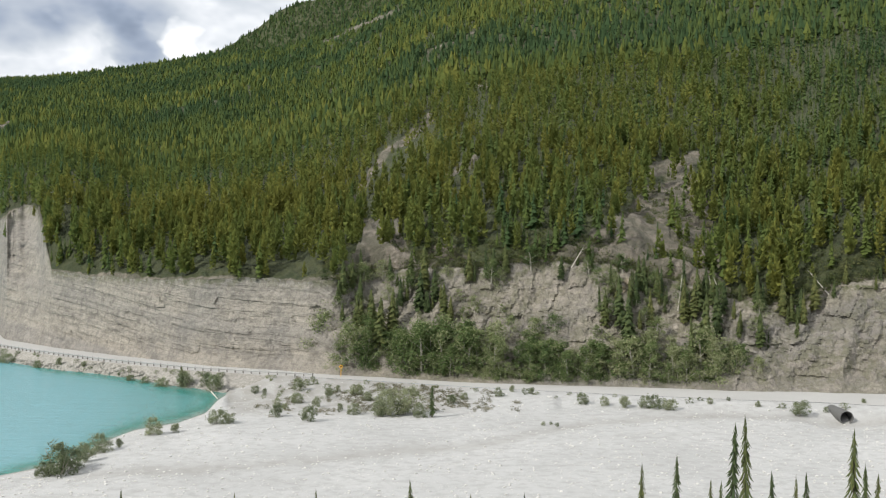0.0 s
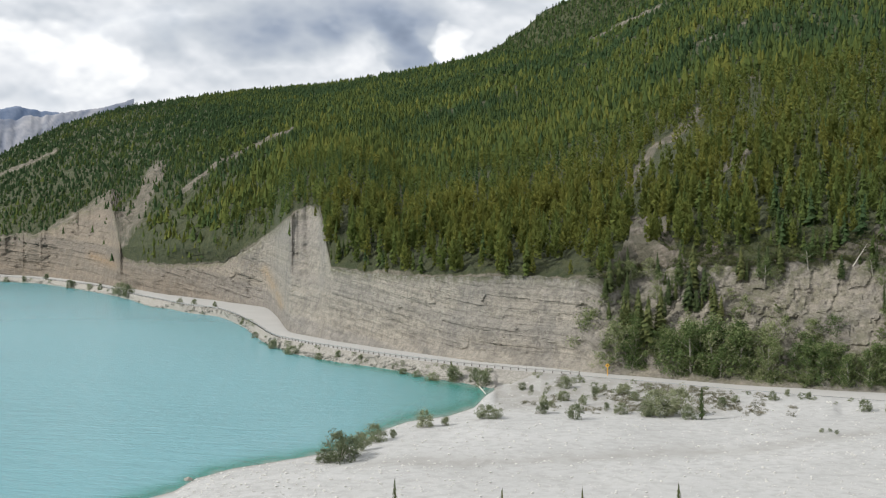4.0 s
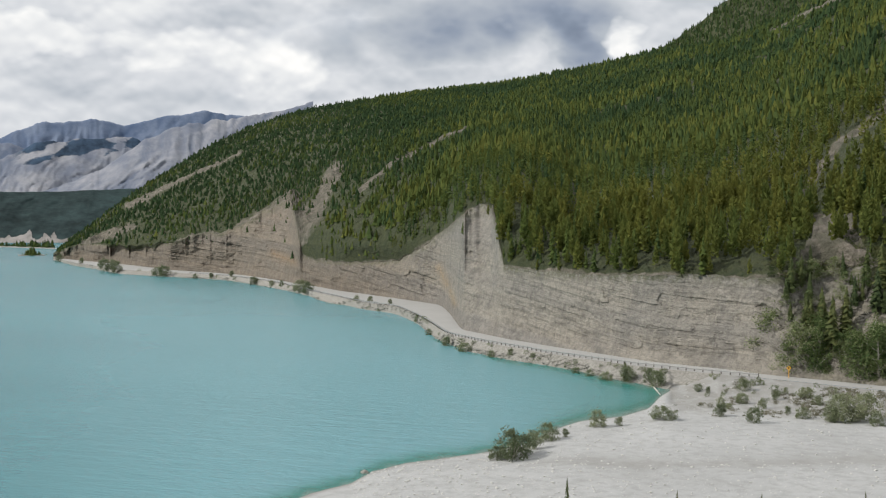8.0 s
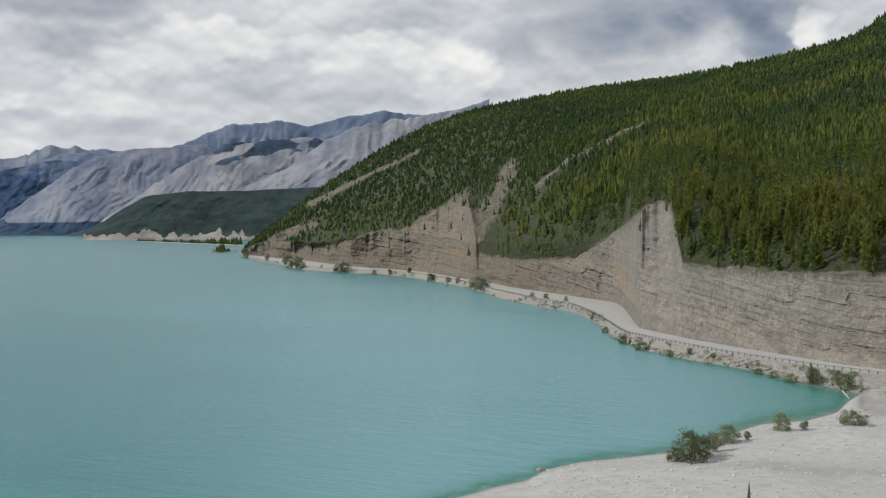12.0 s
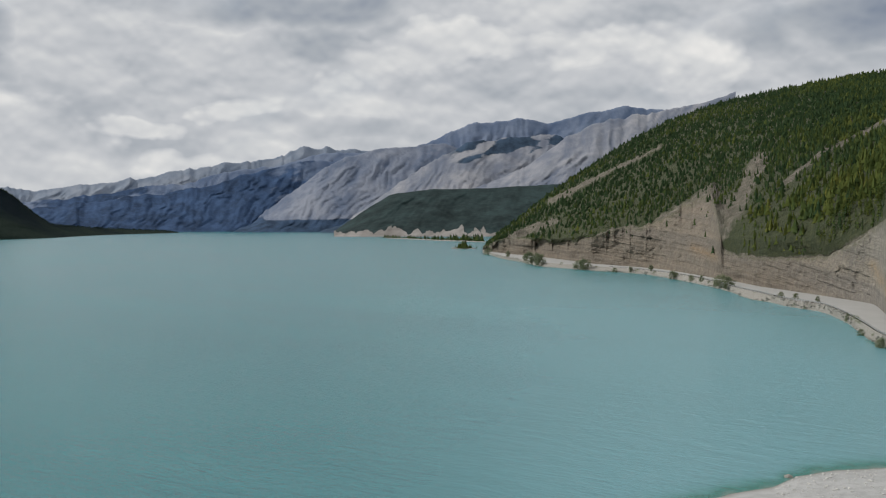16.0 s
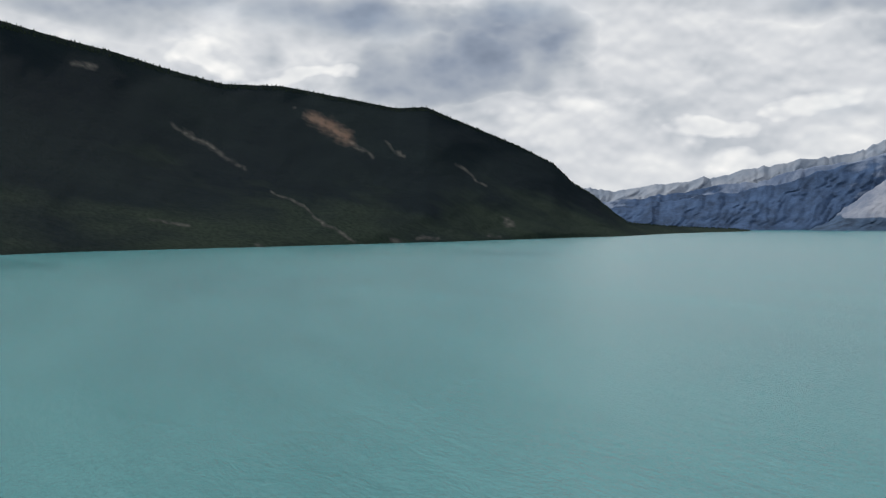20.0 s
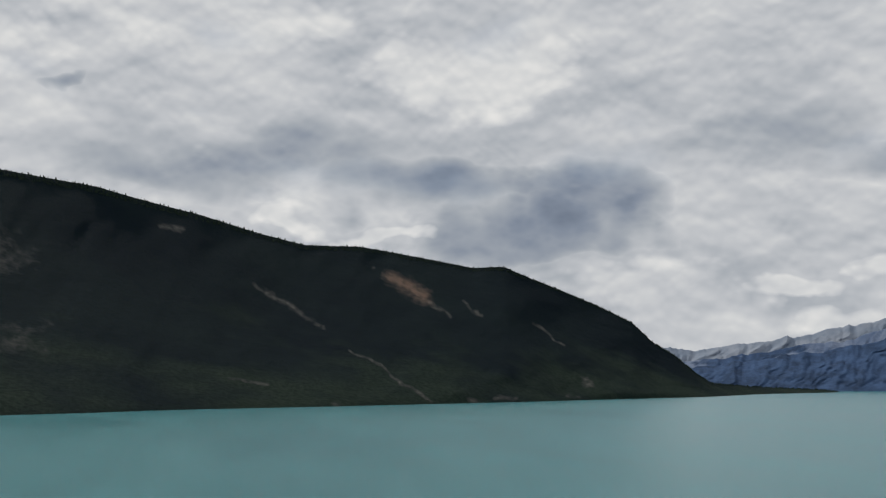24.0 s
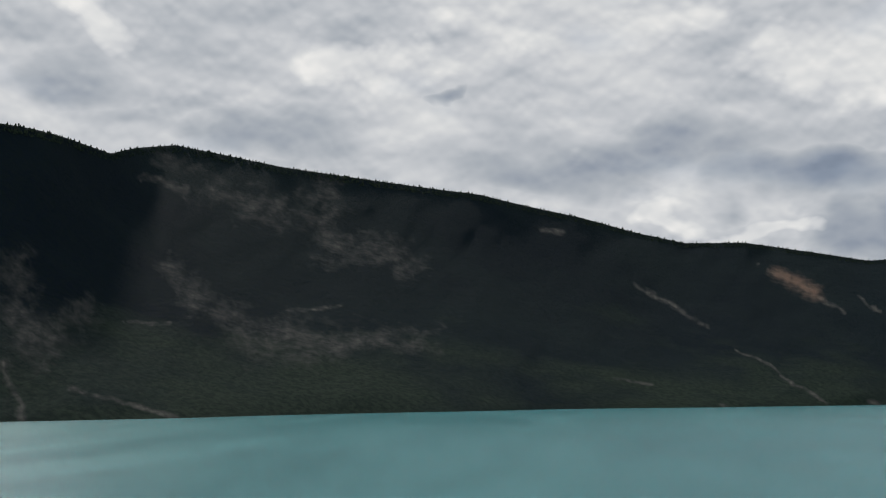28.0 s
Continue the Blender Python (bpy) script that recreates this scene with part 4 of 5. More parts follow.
FAN = [(30, 1.9), (37.79, 1.94), (41.45, 1.73), (44.3, 1.69), (46.32, 1.41), (47.76, 0.54), (49.21, -0.47)]
HUMP = [(-30, 15), (-8, 13.5), (2, 12.2), (6.5, 11.65), (7.6, 11.45), (8.5, 11.0), (9.4, 10.2), (10.2, 9.7), (11.04, 9.15), (13, 8.3), (16, 7)]


def far_range(name, table, near, far, mat, words, wood, lo=-0.6, width=0.1, seed=0, rough=0.012, jag=0.3, first=29.0):
    turn = np.arange(max(table[0][0], first), min(table[-1][0], 69), 0.075)
    s = np.concatenate([np.linspace(0, 1, 60), [1.05, 1.2]])
    T, S = np.meshgrid(turn, s)

    def crest(x, y, k, octaves=5):
        """Sharp-crested noise, 0 to 1."""
        total, size = 0.0, 0.0
        for o in range(octaves):
            total = total + 0.55 ** o * (1 - np.abs(2 * grain2(x * 2 ** o, y * 2 ** o, k + 7 * o) - 1))
            size += 0.55 ** o
        return total / size

    top = smooth(table, T, width) + jag * (crest(T * 0.9, T * 0, seed + 3) - 0.6)
    up = lo + (top - lo) * np.minimum(S, 1)
    bend = 3.2 * (rough2(T * 0.35, up * 0.6, seed + 5, 4) - 0.5)
    spurs = crest((T + 1.35 * up + bend) * 0.62, (up - 0.5 * T) * 0.10, seed, 4)
    chute = crest((T + 0.55 * up + 0.5 * bend) * 1.9, up * 0.22, seed + 7, 4)
    streak = crest((T + 1.0 * up + bend) * 5.5, up * 0.5, seed + 9, 3)
    gully = 0.48 * spurs + 0.30 * chute + 0.22 * streak
    gully = np.clip(0.5 + 1.6 * (gully - 0.58), 0, 1)
    R = near + (far - near) * np.minimum(S, 1) + (0.5 - gully) * rough * near * step(S, 0, 0.2) * step(S, 1.02, 0.8)
    Z = EYE_Z + R * np.tan(np.radians(up)) - np.maximum(S - 1, 0) * 400
    R = R + np.maximum(S - 1, 0) * 600
    ob = sheet(name, spot(T, np.minimum(R, 4850), Z), mat, gully=gully, wood=wood(T, up, S), bare=0 * T)
    return tagged(ob, words, "mountain", kind="structure")


SPUR_A = [(35.5, 3.2), (37.7, 4.35), (38.5, 4.5), (40.4, 4.3), (42.4, 4.05), (44.0, 3.3), (45.6, 2.2), (47.2, 1.0), (48.8, 0.0), (50, -0.5)]
SPUR_B = [(41, 3.0), (43.5, 4.0), (45.0, 3.9), (46.8, 3.85), (48.3, 3.4), (49.8, 2.7), (51.0, 1.7), (52.4, 0.7), (53.8, -0.2), (54.5, -0.5)]
SPUR_C = [(46, 2.4), (48.5, 3.1), (50.3, 3.15), (51.8, 2.85), (53.3, 2.5), (55.3, 1.9), (57.5, 1.5), (60, 1.15), (63, 0.8), (70, 0.3)]


def ragged(t, u, seed):
    return rough2(t * 0.9 + u * 1.2, u * 1.6, seed, 4, 0.55)


def build_far():
    far_range("mountain_range", FAR_A, 4500, 4750, FAR_HAZE, "distant mountain range under cloud, coloured blue-grey with haze", lambda t, u, s: step(s, 0.6, 0.2) * 0.6, seed=101, first=44.0, jag=0.4)
    far_range("mountain_range", FAR_B, 4150, 4500, FAR_BLUE, "far bare limestone mountains, blue-grey from haze and shade in the colour", lambda t, u, s: step(u, 2.6, 1.2) * ragged(t, u, 111) * 1.2, seed=102)
    far_range("mountain_range", SPUR_C, 3950, 4250, FAR_BLUE, "long wooded spur above the lake's end, coloured blue for haze and shade",
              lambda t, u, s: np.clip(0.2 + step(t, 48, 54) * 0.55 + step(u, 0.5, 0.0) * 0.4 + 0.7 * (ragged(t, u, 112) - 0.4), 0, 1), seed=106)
    far_range("mountain_range", SPUR_B, 3700, 4050, FAR_MID, "grey scree spur with dark wooded hollows, haze in its colour",
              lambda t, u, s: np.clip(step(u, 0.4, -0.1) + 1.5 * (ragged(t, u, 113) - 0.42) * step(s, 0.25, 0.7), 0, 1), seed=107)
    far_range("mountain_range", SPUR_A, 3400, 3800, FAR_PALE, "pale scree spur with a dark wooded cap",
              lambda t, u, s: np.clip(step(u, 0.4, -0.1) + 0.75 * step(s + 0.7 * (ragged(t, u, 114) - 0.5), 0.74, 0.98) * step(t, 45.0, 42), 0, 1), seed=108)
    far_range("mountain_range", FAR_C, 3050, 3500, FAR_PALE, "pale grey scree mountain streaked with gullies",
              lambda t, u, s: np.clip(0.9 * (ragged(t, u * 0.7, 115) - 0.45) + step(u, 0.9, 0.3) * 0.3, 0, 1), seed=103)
    far_range("mountain_range", FAN, 2500, 2900, FAR_WOOD, "low dark wooded terrace above a pale eroded bank", lambda t, u, s: np.clip(0.15 + step(u + 0.9 * (ragged(t * 3, u * 0.6, 116) - 0.5), -0.52, -0.28), 0, 1), lo=-0.75, seed=104, rough=0.015, first=36.0, jag=0.08)
    far_range("mountain_range", HUMP, 1700, 2100, HILL, "dark wooded shoulder behind the ridge", lambda t, u, s: 1 + 0 * t, lo=5.0, seed=105, rough=0.0, first=-12.0, jag=0.1)


build_water()
build_bar()
build_road()
build_mountain()
build_forest()
build_west()
build_far()


# ---------------------------------------------------------------- hump trees, islets
def build_islets():
    T, S = np.meshgrid(np.arange(41.2, 47.0, 0.05), np.linspace(0, 1, 8))
    mid = along([(41.2, 1790), (44, 1990), (47, 2330)], T)
    R = mid + (S - 0.5) * 90
    Z = -0.5 + 2.0 * np.sin(np.pi * S) * step(T, 47, 46) * step(T, 41.2, 41.8)
    tagged(sheet("low_island", spot(T, R, Z), BANK), "low gravelly island with a line of small trees", "island", kind="structure")
    rnd = np.random.RandomState(3)
    t = 41.6 + 5.1 * rnd.rand(420)
    p = spot(t, along([(41.2, 1790), (44, 1990), (47, 2330)], t) + 40 * (rnd.rand(420) - 0.5), 0.6)
    tall = (2 + 6 * rnd.rand(420) ** 3) * (1.0 + 0.8 * step(t, 44.5, 42))
    plant("forest", p, tall, tall * 0.3, rnd.rand(420) * 0.4, [cone_tree(4, 6, 500 + k) for k in range(3)], NEEDLES, "row of small dark trees on a low island", seed=4)
    t = 42.6 + 0.22 * rnd.randn(60)
    p = spot(t, 1370 + 12 * rnd.randn(60), 0.2)
    tall = 3 + 8 * rnd.rand(60) ** 1.5 * np.exp(-((t - 42.55) / 0.3) ** 2)
    plant("forest", p, tall, tall * 0.32, 0.2 + rnd.rand(60) * 0.4, [cone_tree(5, 7, 540 + k) for k in range(3)], NEEDLES, "clump of green trees on a tiny islet", seed=8)
    tagged(sheet("islet", spot(*np.meshgrid(np.arange(42.0, 43.2, 0.05), np.linspace(1345, 1395, 6)), 0) + np.array([0, 0, 0.35]), BANK),
           "tiny gravel islet under a clump of trees", "island", kind="structure")
    t = -6 + 19 * rnd.rand(9000)
    s = rnd.rand(9000) ** 0.6
    up = 5.0 + (smooth(HUMP, t, 0.15) - 5.0) * s
    r = 1700 + 400 * s
    tall = 6 + 5 * rnd.rand(9000)
    plant("forest", spot(t, r, EYE_Z + r * np.tan(np.radians(up)) - 2), tall, tall * 0.3, rnd.rand(9000) * 0.3,
          [cone_tree(3, 5, 520 + k) for k in range(3)], NEEDLES, "dark conifer forest on the shoulder behind the ridge", seed=6)


build_islets()


# ---------------------------------------------------------------- things: materials
def bark_look(a, b):
    def build(n, s):
        streak = n.noise(n.stretch(n.place, (6, 6, 1.2)), 1.0, 4, 0.6)
        n.link(n.mix(streak, a, b), s.inputs["Base Color"])
        s.inputs["Roughness"].default_value = 0.9
        bump(n, s, streak, 0.5, 0.05)
    return build


def leaf_look(dark, mid, warm):
    def build(n, s):
        own = n.add("ObjectInfo").outputs["Random"]
        tone = n.math("ADD", n.math("MULTIPLY", attribute(n, "tint"), 0.5), n.math("MULTIPLY", own, 0.5))
        n.link(n.ramp(tone, (0.1, dark), (0.5, mid), (0.9, warm)), s.inputs["Base Color"])
        s.inputs["Roughness"].default_value = 0.7
        s.inputs["Specular IOR Level"].default_value = 0.2
        thin_leaf(n, s, n.ramp(tone, (0.1, dark), (0.5, mid), (0.9, warm)), 0.35)
    return build


def metal_look(colour, rough, metal=1.0):
    def build(n, s):
        wear = n.noise(n.place, 3.0, 5, 0.65)
        n.link(n.mix(n.ramp(wear, (0.4, 0.0), (0.7, 0.3)), colour, tuple(c * 0.55 for c in colour)), s.inputs["Base Color"])
        s.inputs["Metallic"].default_value, s.inputs["Roughness"].default_value = metal, rough
    return build


BARK = material("conifer_bark", bark_look((0.05, 0.04, 0.03), (0.13, 0.10, 0.075)))
PALE_BARK = material("pale_bark", bark_look((0.22, 0.20, 0.16), (0.42, 0.40, 0.35)))
DEAD_WOOD = material("bleached_wood", bark_look((0.40, 0.37, 0.32), (0.62, 0.59, 0.53)))
CROWN = material("spruce_needles", leaf_look((0.044, 0.074, 0.034), (0.092, 0.120, 0.044), (0.165, 0.168, 0.058)))
WILLOW = material("willow_leaves", leaf_look((0.115, 0.142, 0.080), (0.205, 0.238, 0.138), (0.30, 0.318, 0.19)))
ALDER = material("alder_leaves", leaf_look((0.050, 0.092, 0.034), (0.150, 0.200, 0.070), (0.36, 0.365, 0.22)))
STEEL = material("galvanised_steel", metal_look((0.45, 0.45, 0.44), 0.5, 0.7))
PIPE = material("corrugated_pipe", metal_look((0.13, 0.13, 0.125), 0.7, 0.3))
POST = material("timber_post", bark_look((0.07, 0.06, 0.05), (0.16, 0.14, 0.115)))
YELLOW = material("yellow_sign_paint", metal_look((0.72, 0.38, 0.03), 0.5, 0.0))
BLACK = material("black_sign_and_pipe_shade", metal_look((0.02, 0.02, 0.02), 0.6, 0.0))
SCRUB = material("dry_scrub", needle_look((0.13, 0.13, 0.085), (0.20, 0.19, 0.13), (0.28, 0.26, 0.19)))
BRUSH = material("green_brush", needle_look((0.060, 0.085, 0.034), (0.110, 0.130, 0.052), (0.185, 0.180, 0.085)))
STONE = material("pale_boulder", lambda n, s: (n.link(n.mix(n.noise(n.place, 1.5, 5, 0.6), (0.42, 0.41, 0.38), (0.66, 0.65, 0.62)), s.inputs["Base Color"])))


# ---------------------------------------------------------------- things: plants
def thing(name, label, category, group=""):
    return tagged(new(name), label, category, group)


def piece(name, verts, faces, mat, parent, label="", soft=False, **values):
    ob = solid(name, verts, faces, mat, soft, **values)
    ob.parent = parent
    return tagged(ob, label)


def rod(a, b, ra, rb, sides=6):
    """A tapered stick between two places."""
    a, b = Vector(a), Vector(b)
    turn = (b - a).to_track_quat("Z", "Y")
    verts = []
    for p, r in ((a, ra), (b, rb)):
        for k in range(sides):
            q = 6.2832 * k / sides
            verts.append(p + turn @ Vector((math.cos(q) * r, math.sin(q) * r, 0)))
    faces = [(k, (k + 1) % sides, sides + (k + 1) % sides, sides + k) for k in range(sides)]
    if sides == 6:
        faces += [(0, 5, 4, 3), (3, 2, 1, 0), (6, 7, 8, 9), (9, 10, 11, 6)]
    return [tuple(v) for v in verts], faces


def box(x0, x1, y0, y1, z0, z1):
    v = [(x, y, z) for z in (z0, z1) for x, y in ((x0, y0), (x1, y0), (x1, y1), (x0, y1))]
    return v, [(3, 2, 1, 0), (4, 5, 6, 7), (0, 1, 5, 4), (1, 2, 6, 5), (2, 3, 7, 6), (3, 0, 4, 7)]


def joined(shapes):
    verts, faces = [], []
    for v, f in shapes:
        faces += [tuple(i + len(verts) for i in q) for q in f]
        verts += list(v)
    return verts, faces


def leaves(centres, sizes, each, leaf, rnd):
    """Clumps of small leaves: four-cornered, turned every way."""
    c = np.repeat(np.asarray(centres), each, 0)
    n = len(c)
    off = rnd.randn(n, 3)
    off *= (rnd.rand(n, 1) ** 0.4) / np.linalg.norm(off, axis=1, keepdims=True)
    c = c + off * np.repeat(np.asarray(sizes), each)[:, None]
    a = rnd.randn(n, 3)
    a /= np.linalg.norm(a, axis=1, keepdims=True)
    b = np.cross(a, rnd.randn(n, 3))
    b /= np.linalg.norm(b, axis=1, keepdims=True)
    long = leaf * (0.7 + 0.6 * rnd.rand(n, 1))
    blade = np.stack([c - a * long, c + b * long * 0.75, c + a * long], 1).reshape(-1, 3)
    return blade, np.arange(3 * n).reshape(-1, 3), np.repeat(rnd.rand(n), 3)


def make_spruce(seed, label, tiers=15, wide=0.16, taper=0.8, spread=0.42):
    rnd = np.random.RandomState(seed)
    ob = thing("spruce_tree", label, "tree", "spruce trees")
    v, f = rod((0, 0, -0.03), (0, 0, 0.92), 0.018, 0.003)
    piece("trunk", v, f, BARK, ob, "thin dark trunk")
    v, f = bough_tree(tiers * 10, seed, taper, spread)
    v = v * np.array([wide, wide, 1.0]) * np.array([1, 1, 0.96]) + np.array([0, 0, 0.05])
    piece("crown", v, f, CROWN, ob, tint=np.clip(0.5 + 0.25 * rnd.randn(len(v)), 0, 1))
    return ob


def make_shrub(seed, label, mat, spread=0.55, clumps=42, each=44, leaf=0.040, kind="shrub"):
    rnd = np.random.RandomState(seed)
    ob = thing(kind, label, "shrub" if kind == "shrub" else "tree", "shrubs on the gravel and the bank" if kind == "shrub" else "leafy trees along the road")
    for k in range(4):
        a = 6.2832 * (k + rnd.rand()) / 4
        out = spread * (0.3 + 0.6 * rnd.rand())
        tip = (math.cos(a) * out, math.sin(a) * out, 0.55 + 0.35 * rnd.rand())
        v, f = rod((0.03 * math.cos(a), 0.03 * math.sin(a), -0.03), tip, 0.016, 0.005, 5)
        piece("stem", v, f, PALE_BARK, ob)
    centres = []
    for k in range(clumps):
        a, q = rnd.rand() * 6.2832, rnd.rand()
        z = 0.04 + 0.84 * rnd.rand()
        w = spread * math.sqrt(max(0.05, 1 - ((z - 0.32) / 0.68) ** 2)) * (0.3 + 0.65 * q)
        centres.append((math.cos(a) * w, math.sin(a) * w, z))
    v, f, t = leaves(centres, 0.10 + 0.13 * rnd.rand(clumps), each, leaf, rnd)
    v[:, 2] = np.maximum(v[:, 2], 0.0)
    piece("crown", v, f, mat, ob, tint=t)
    return ob


def make_leafy_tree(seed, label):
    rnd = np.random.RandomState(seed)
    ob = thing("deciduous_tree", label, "tree", "leafy trees along the road")
    centres = []
    lean = 0.06 * rnd.randn(2)
    top = (lean[0], lean[1], 0.75)
    v, f = rod((0, 0, -0.03), top, 0.018, 0.006)
    piece("trunk", v, f, PALE_BARK, ob, "slender pale trunk")
    for k in range(7):
        z = 0.16 + 0.55 * k / 7
        a = 2.4 * k + rnd.rand()
        out = 0.28 * (1.15 - z) * (0.6 + 0.6 * rnd.rand())
        foot = (lean[0] * z / 0.75, lean[1] * z / 0.75, z)
        tip = (math.cos(a) * out, math.sin(a) * out, z + 0.12 + 0.1 * rnd.rand())
        v, f = rod(foot, tip, 0.008, 0.003, 5)
        piece("limb", v, f, PALE_BARK, ob)
        centres += [tip, tuple(0.5 * (p + q) for p, q in zip(foot, tip))]
    centres += [(0.05 * rnd.randn(), 0.05 * rnd.randn(), 0.78 + 0.18 * rnd.rand()) for _ in range(5)]
    v, f, t = leaves(centres, 0.06 + 0.10 * rnd.rand(len(centres)), 80, 0.021, rnd)
    v[:, 2] = np.maximum(v[:, 2], 0.02)
    piece("crown", v, f, ALDER, ob, tint=t)
    return ob


def place(first, made, turn, r, z, size, wide=1.0, lean=2.0):
    """Sets the first of a kind, then copies of it."""
    x, y, z = (float(q) for q in spot(turn, r, z))
    m = pose(x, y, z, random.uniform(-lean, lean), random.uniform(-lean, lean), random.uniform(0, 360))
    if not made:
        first.matrix_basis = m
        first.scale = (size * wide, size * wide, size)
        return first
    ob = copy_thing(first, m)
    ob.scale = (size * wide, size * wide, size)
    return ob


BAR_SHRUBS = [(18.9, 151, 4.0), (19.6, 151, 1.9), (17.7, 158, 2.6), (17.0, 165, 2.7), (16.1, 167, 1.3), (14.5, 177, 2.7), (13.4, 178, 1.4), (11.4, 182, 2.4), (10.8, 181, 1.8),
              (6.8, 182, 2.6), (8.4, 187, 2.1), (4.5, 189, 1.9), (2.8, 188, 4.3), (1.9, 189, 4.8), (1.1, 186, 2.1), (4.4, 211, 2.1), (7.3, 217, 2.4), (7.4, 203, 2.0),
              (-0.5, 200, 1.8), (-1.1, 204, 1.4), (-2.9, 206, 1.7), (-3.6, 210, 1.3), (-4.6, 208, 1.3), (3.2, 187, 2.6), (18.3, 154, 3.0)]
ROADSIDE = [(-7.2, 202, 2.2), (-8.3, 201, 1.8), (-9.3, 200, 2.0), (-10.3, 200, 2.4), (-10.8, 200, 2.4), (-11.5, 199, 2.0), (-13.5, 204, 1.2), (-14.4, 207, 0.8), (-15.8, 204, 1.0),
            (-17.8, 201, 2.4), (-19.0, 204, 1.0), (-20.7, 212, 0.9), (-5.2, 180, 0.7), (-5.9, 179, 0.7), (9.0, 217, 1.3), (9.5, 220, 1.6), (5.8, 209, 1.7), (5.3, 214, 1.3),
            (3.8, 205, 1.7), (8.4, 199, 1.6), (6.4, 198, 1.8), (8.0, 195, 1.2), (5.2, 193, 1.3), (-5.6, 181, 0.5)]
BANK_SHRUBS = [(14.9, 244, 2.2), (14.1, 238, 2.6), (13.0, 236, 3.4), (11.9, 233, 2.8), (11.5, 229, 3.4), (15.6, 249, 2.0), (21.3, 290, 3.2), (22.2, 304, 3.3), (19.9, 278, 2.2),
               (18.9, 273, 1.9), (17.8, 267, 1.3), (23.1, 335, 2.6), (23.7, 374, 2.5), (29.3, 532, 5.6), (29.7, 550, 6.4), (32.0, 638, 4.9), (31.1, 607, 3.3), (30.6, 590, 3.3),
               (26.8, 455, 2.3), (26.1, 447, 2.2), (25.1, 435, 2.1), (39.1, 850, 9.6), (38.7, 815, 9.1), (39.4, 880, 6.0), (36.7, 760, 6.3), (36.4, 752, 7.7), (34.9, 722, 3.7),
               (34.1, 710, 3.5), (33.1, 689, 3.5), (41.3, 1105, 8.3), (40.3, 960, 4.7)]
FRONT = [(16.0, 112, 5.7), (10.5, 108, 5.7), (6.4, 115, 4.4), (1.5, 110, 6.2), (-1.5, 105, 6.0), (-4.3, 108, 5.5), (-10.2, 112, 7.9), (-11.9, 118, 7.7), (-14.6, 122, 10.6),
         (-15.3, 120, 11.7), (-20.3, 116, 11.6), (-13.5, 110, 7.1), (-14.0, 113, 6.4), (-17.7, 114, 7.1), (-18.2, 109, 8.4), (-20.9, 112, 9.0), (-16.6, 108, 8.5), (-21.3, 113, 8.1)]


def bank_height(turn, r):
    foot, lake = np.minimum(smooth(SHORE, turn, 0.3) - 2, smooth(ROAD_LAKE, turn, 0.35) - 3), smooth(ROAD_LAKE, turn, 0.35)
    return -0.8 + (ROAD_Z + 0.8) * np.clip((r - foot) / (lake - foot), 0, 1) ** 0.8


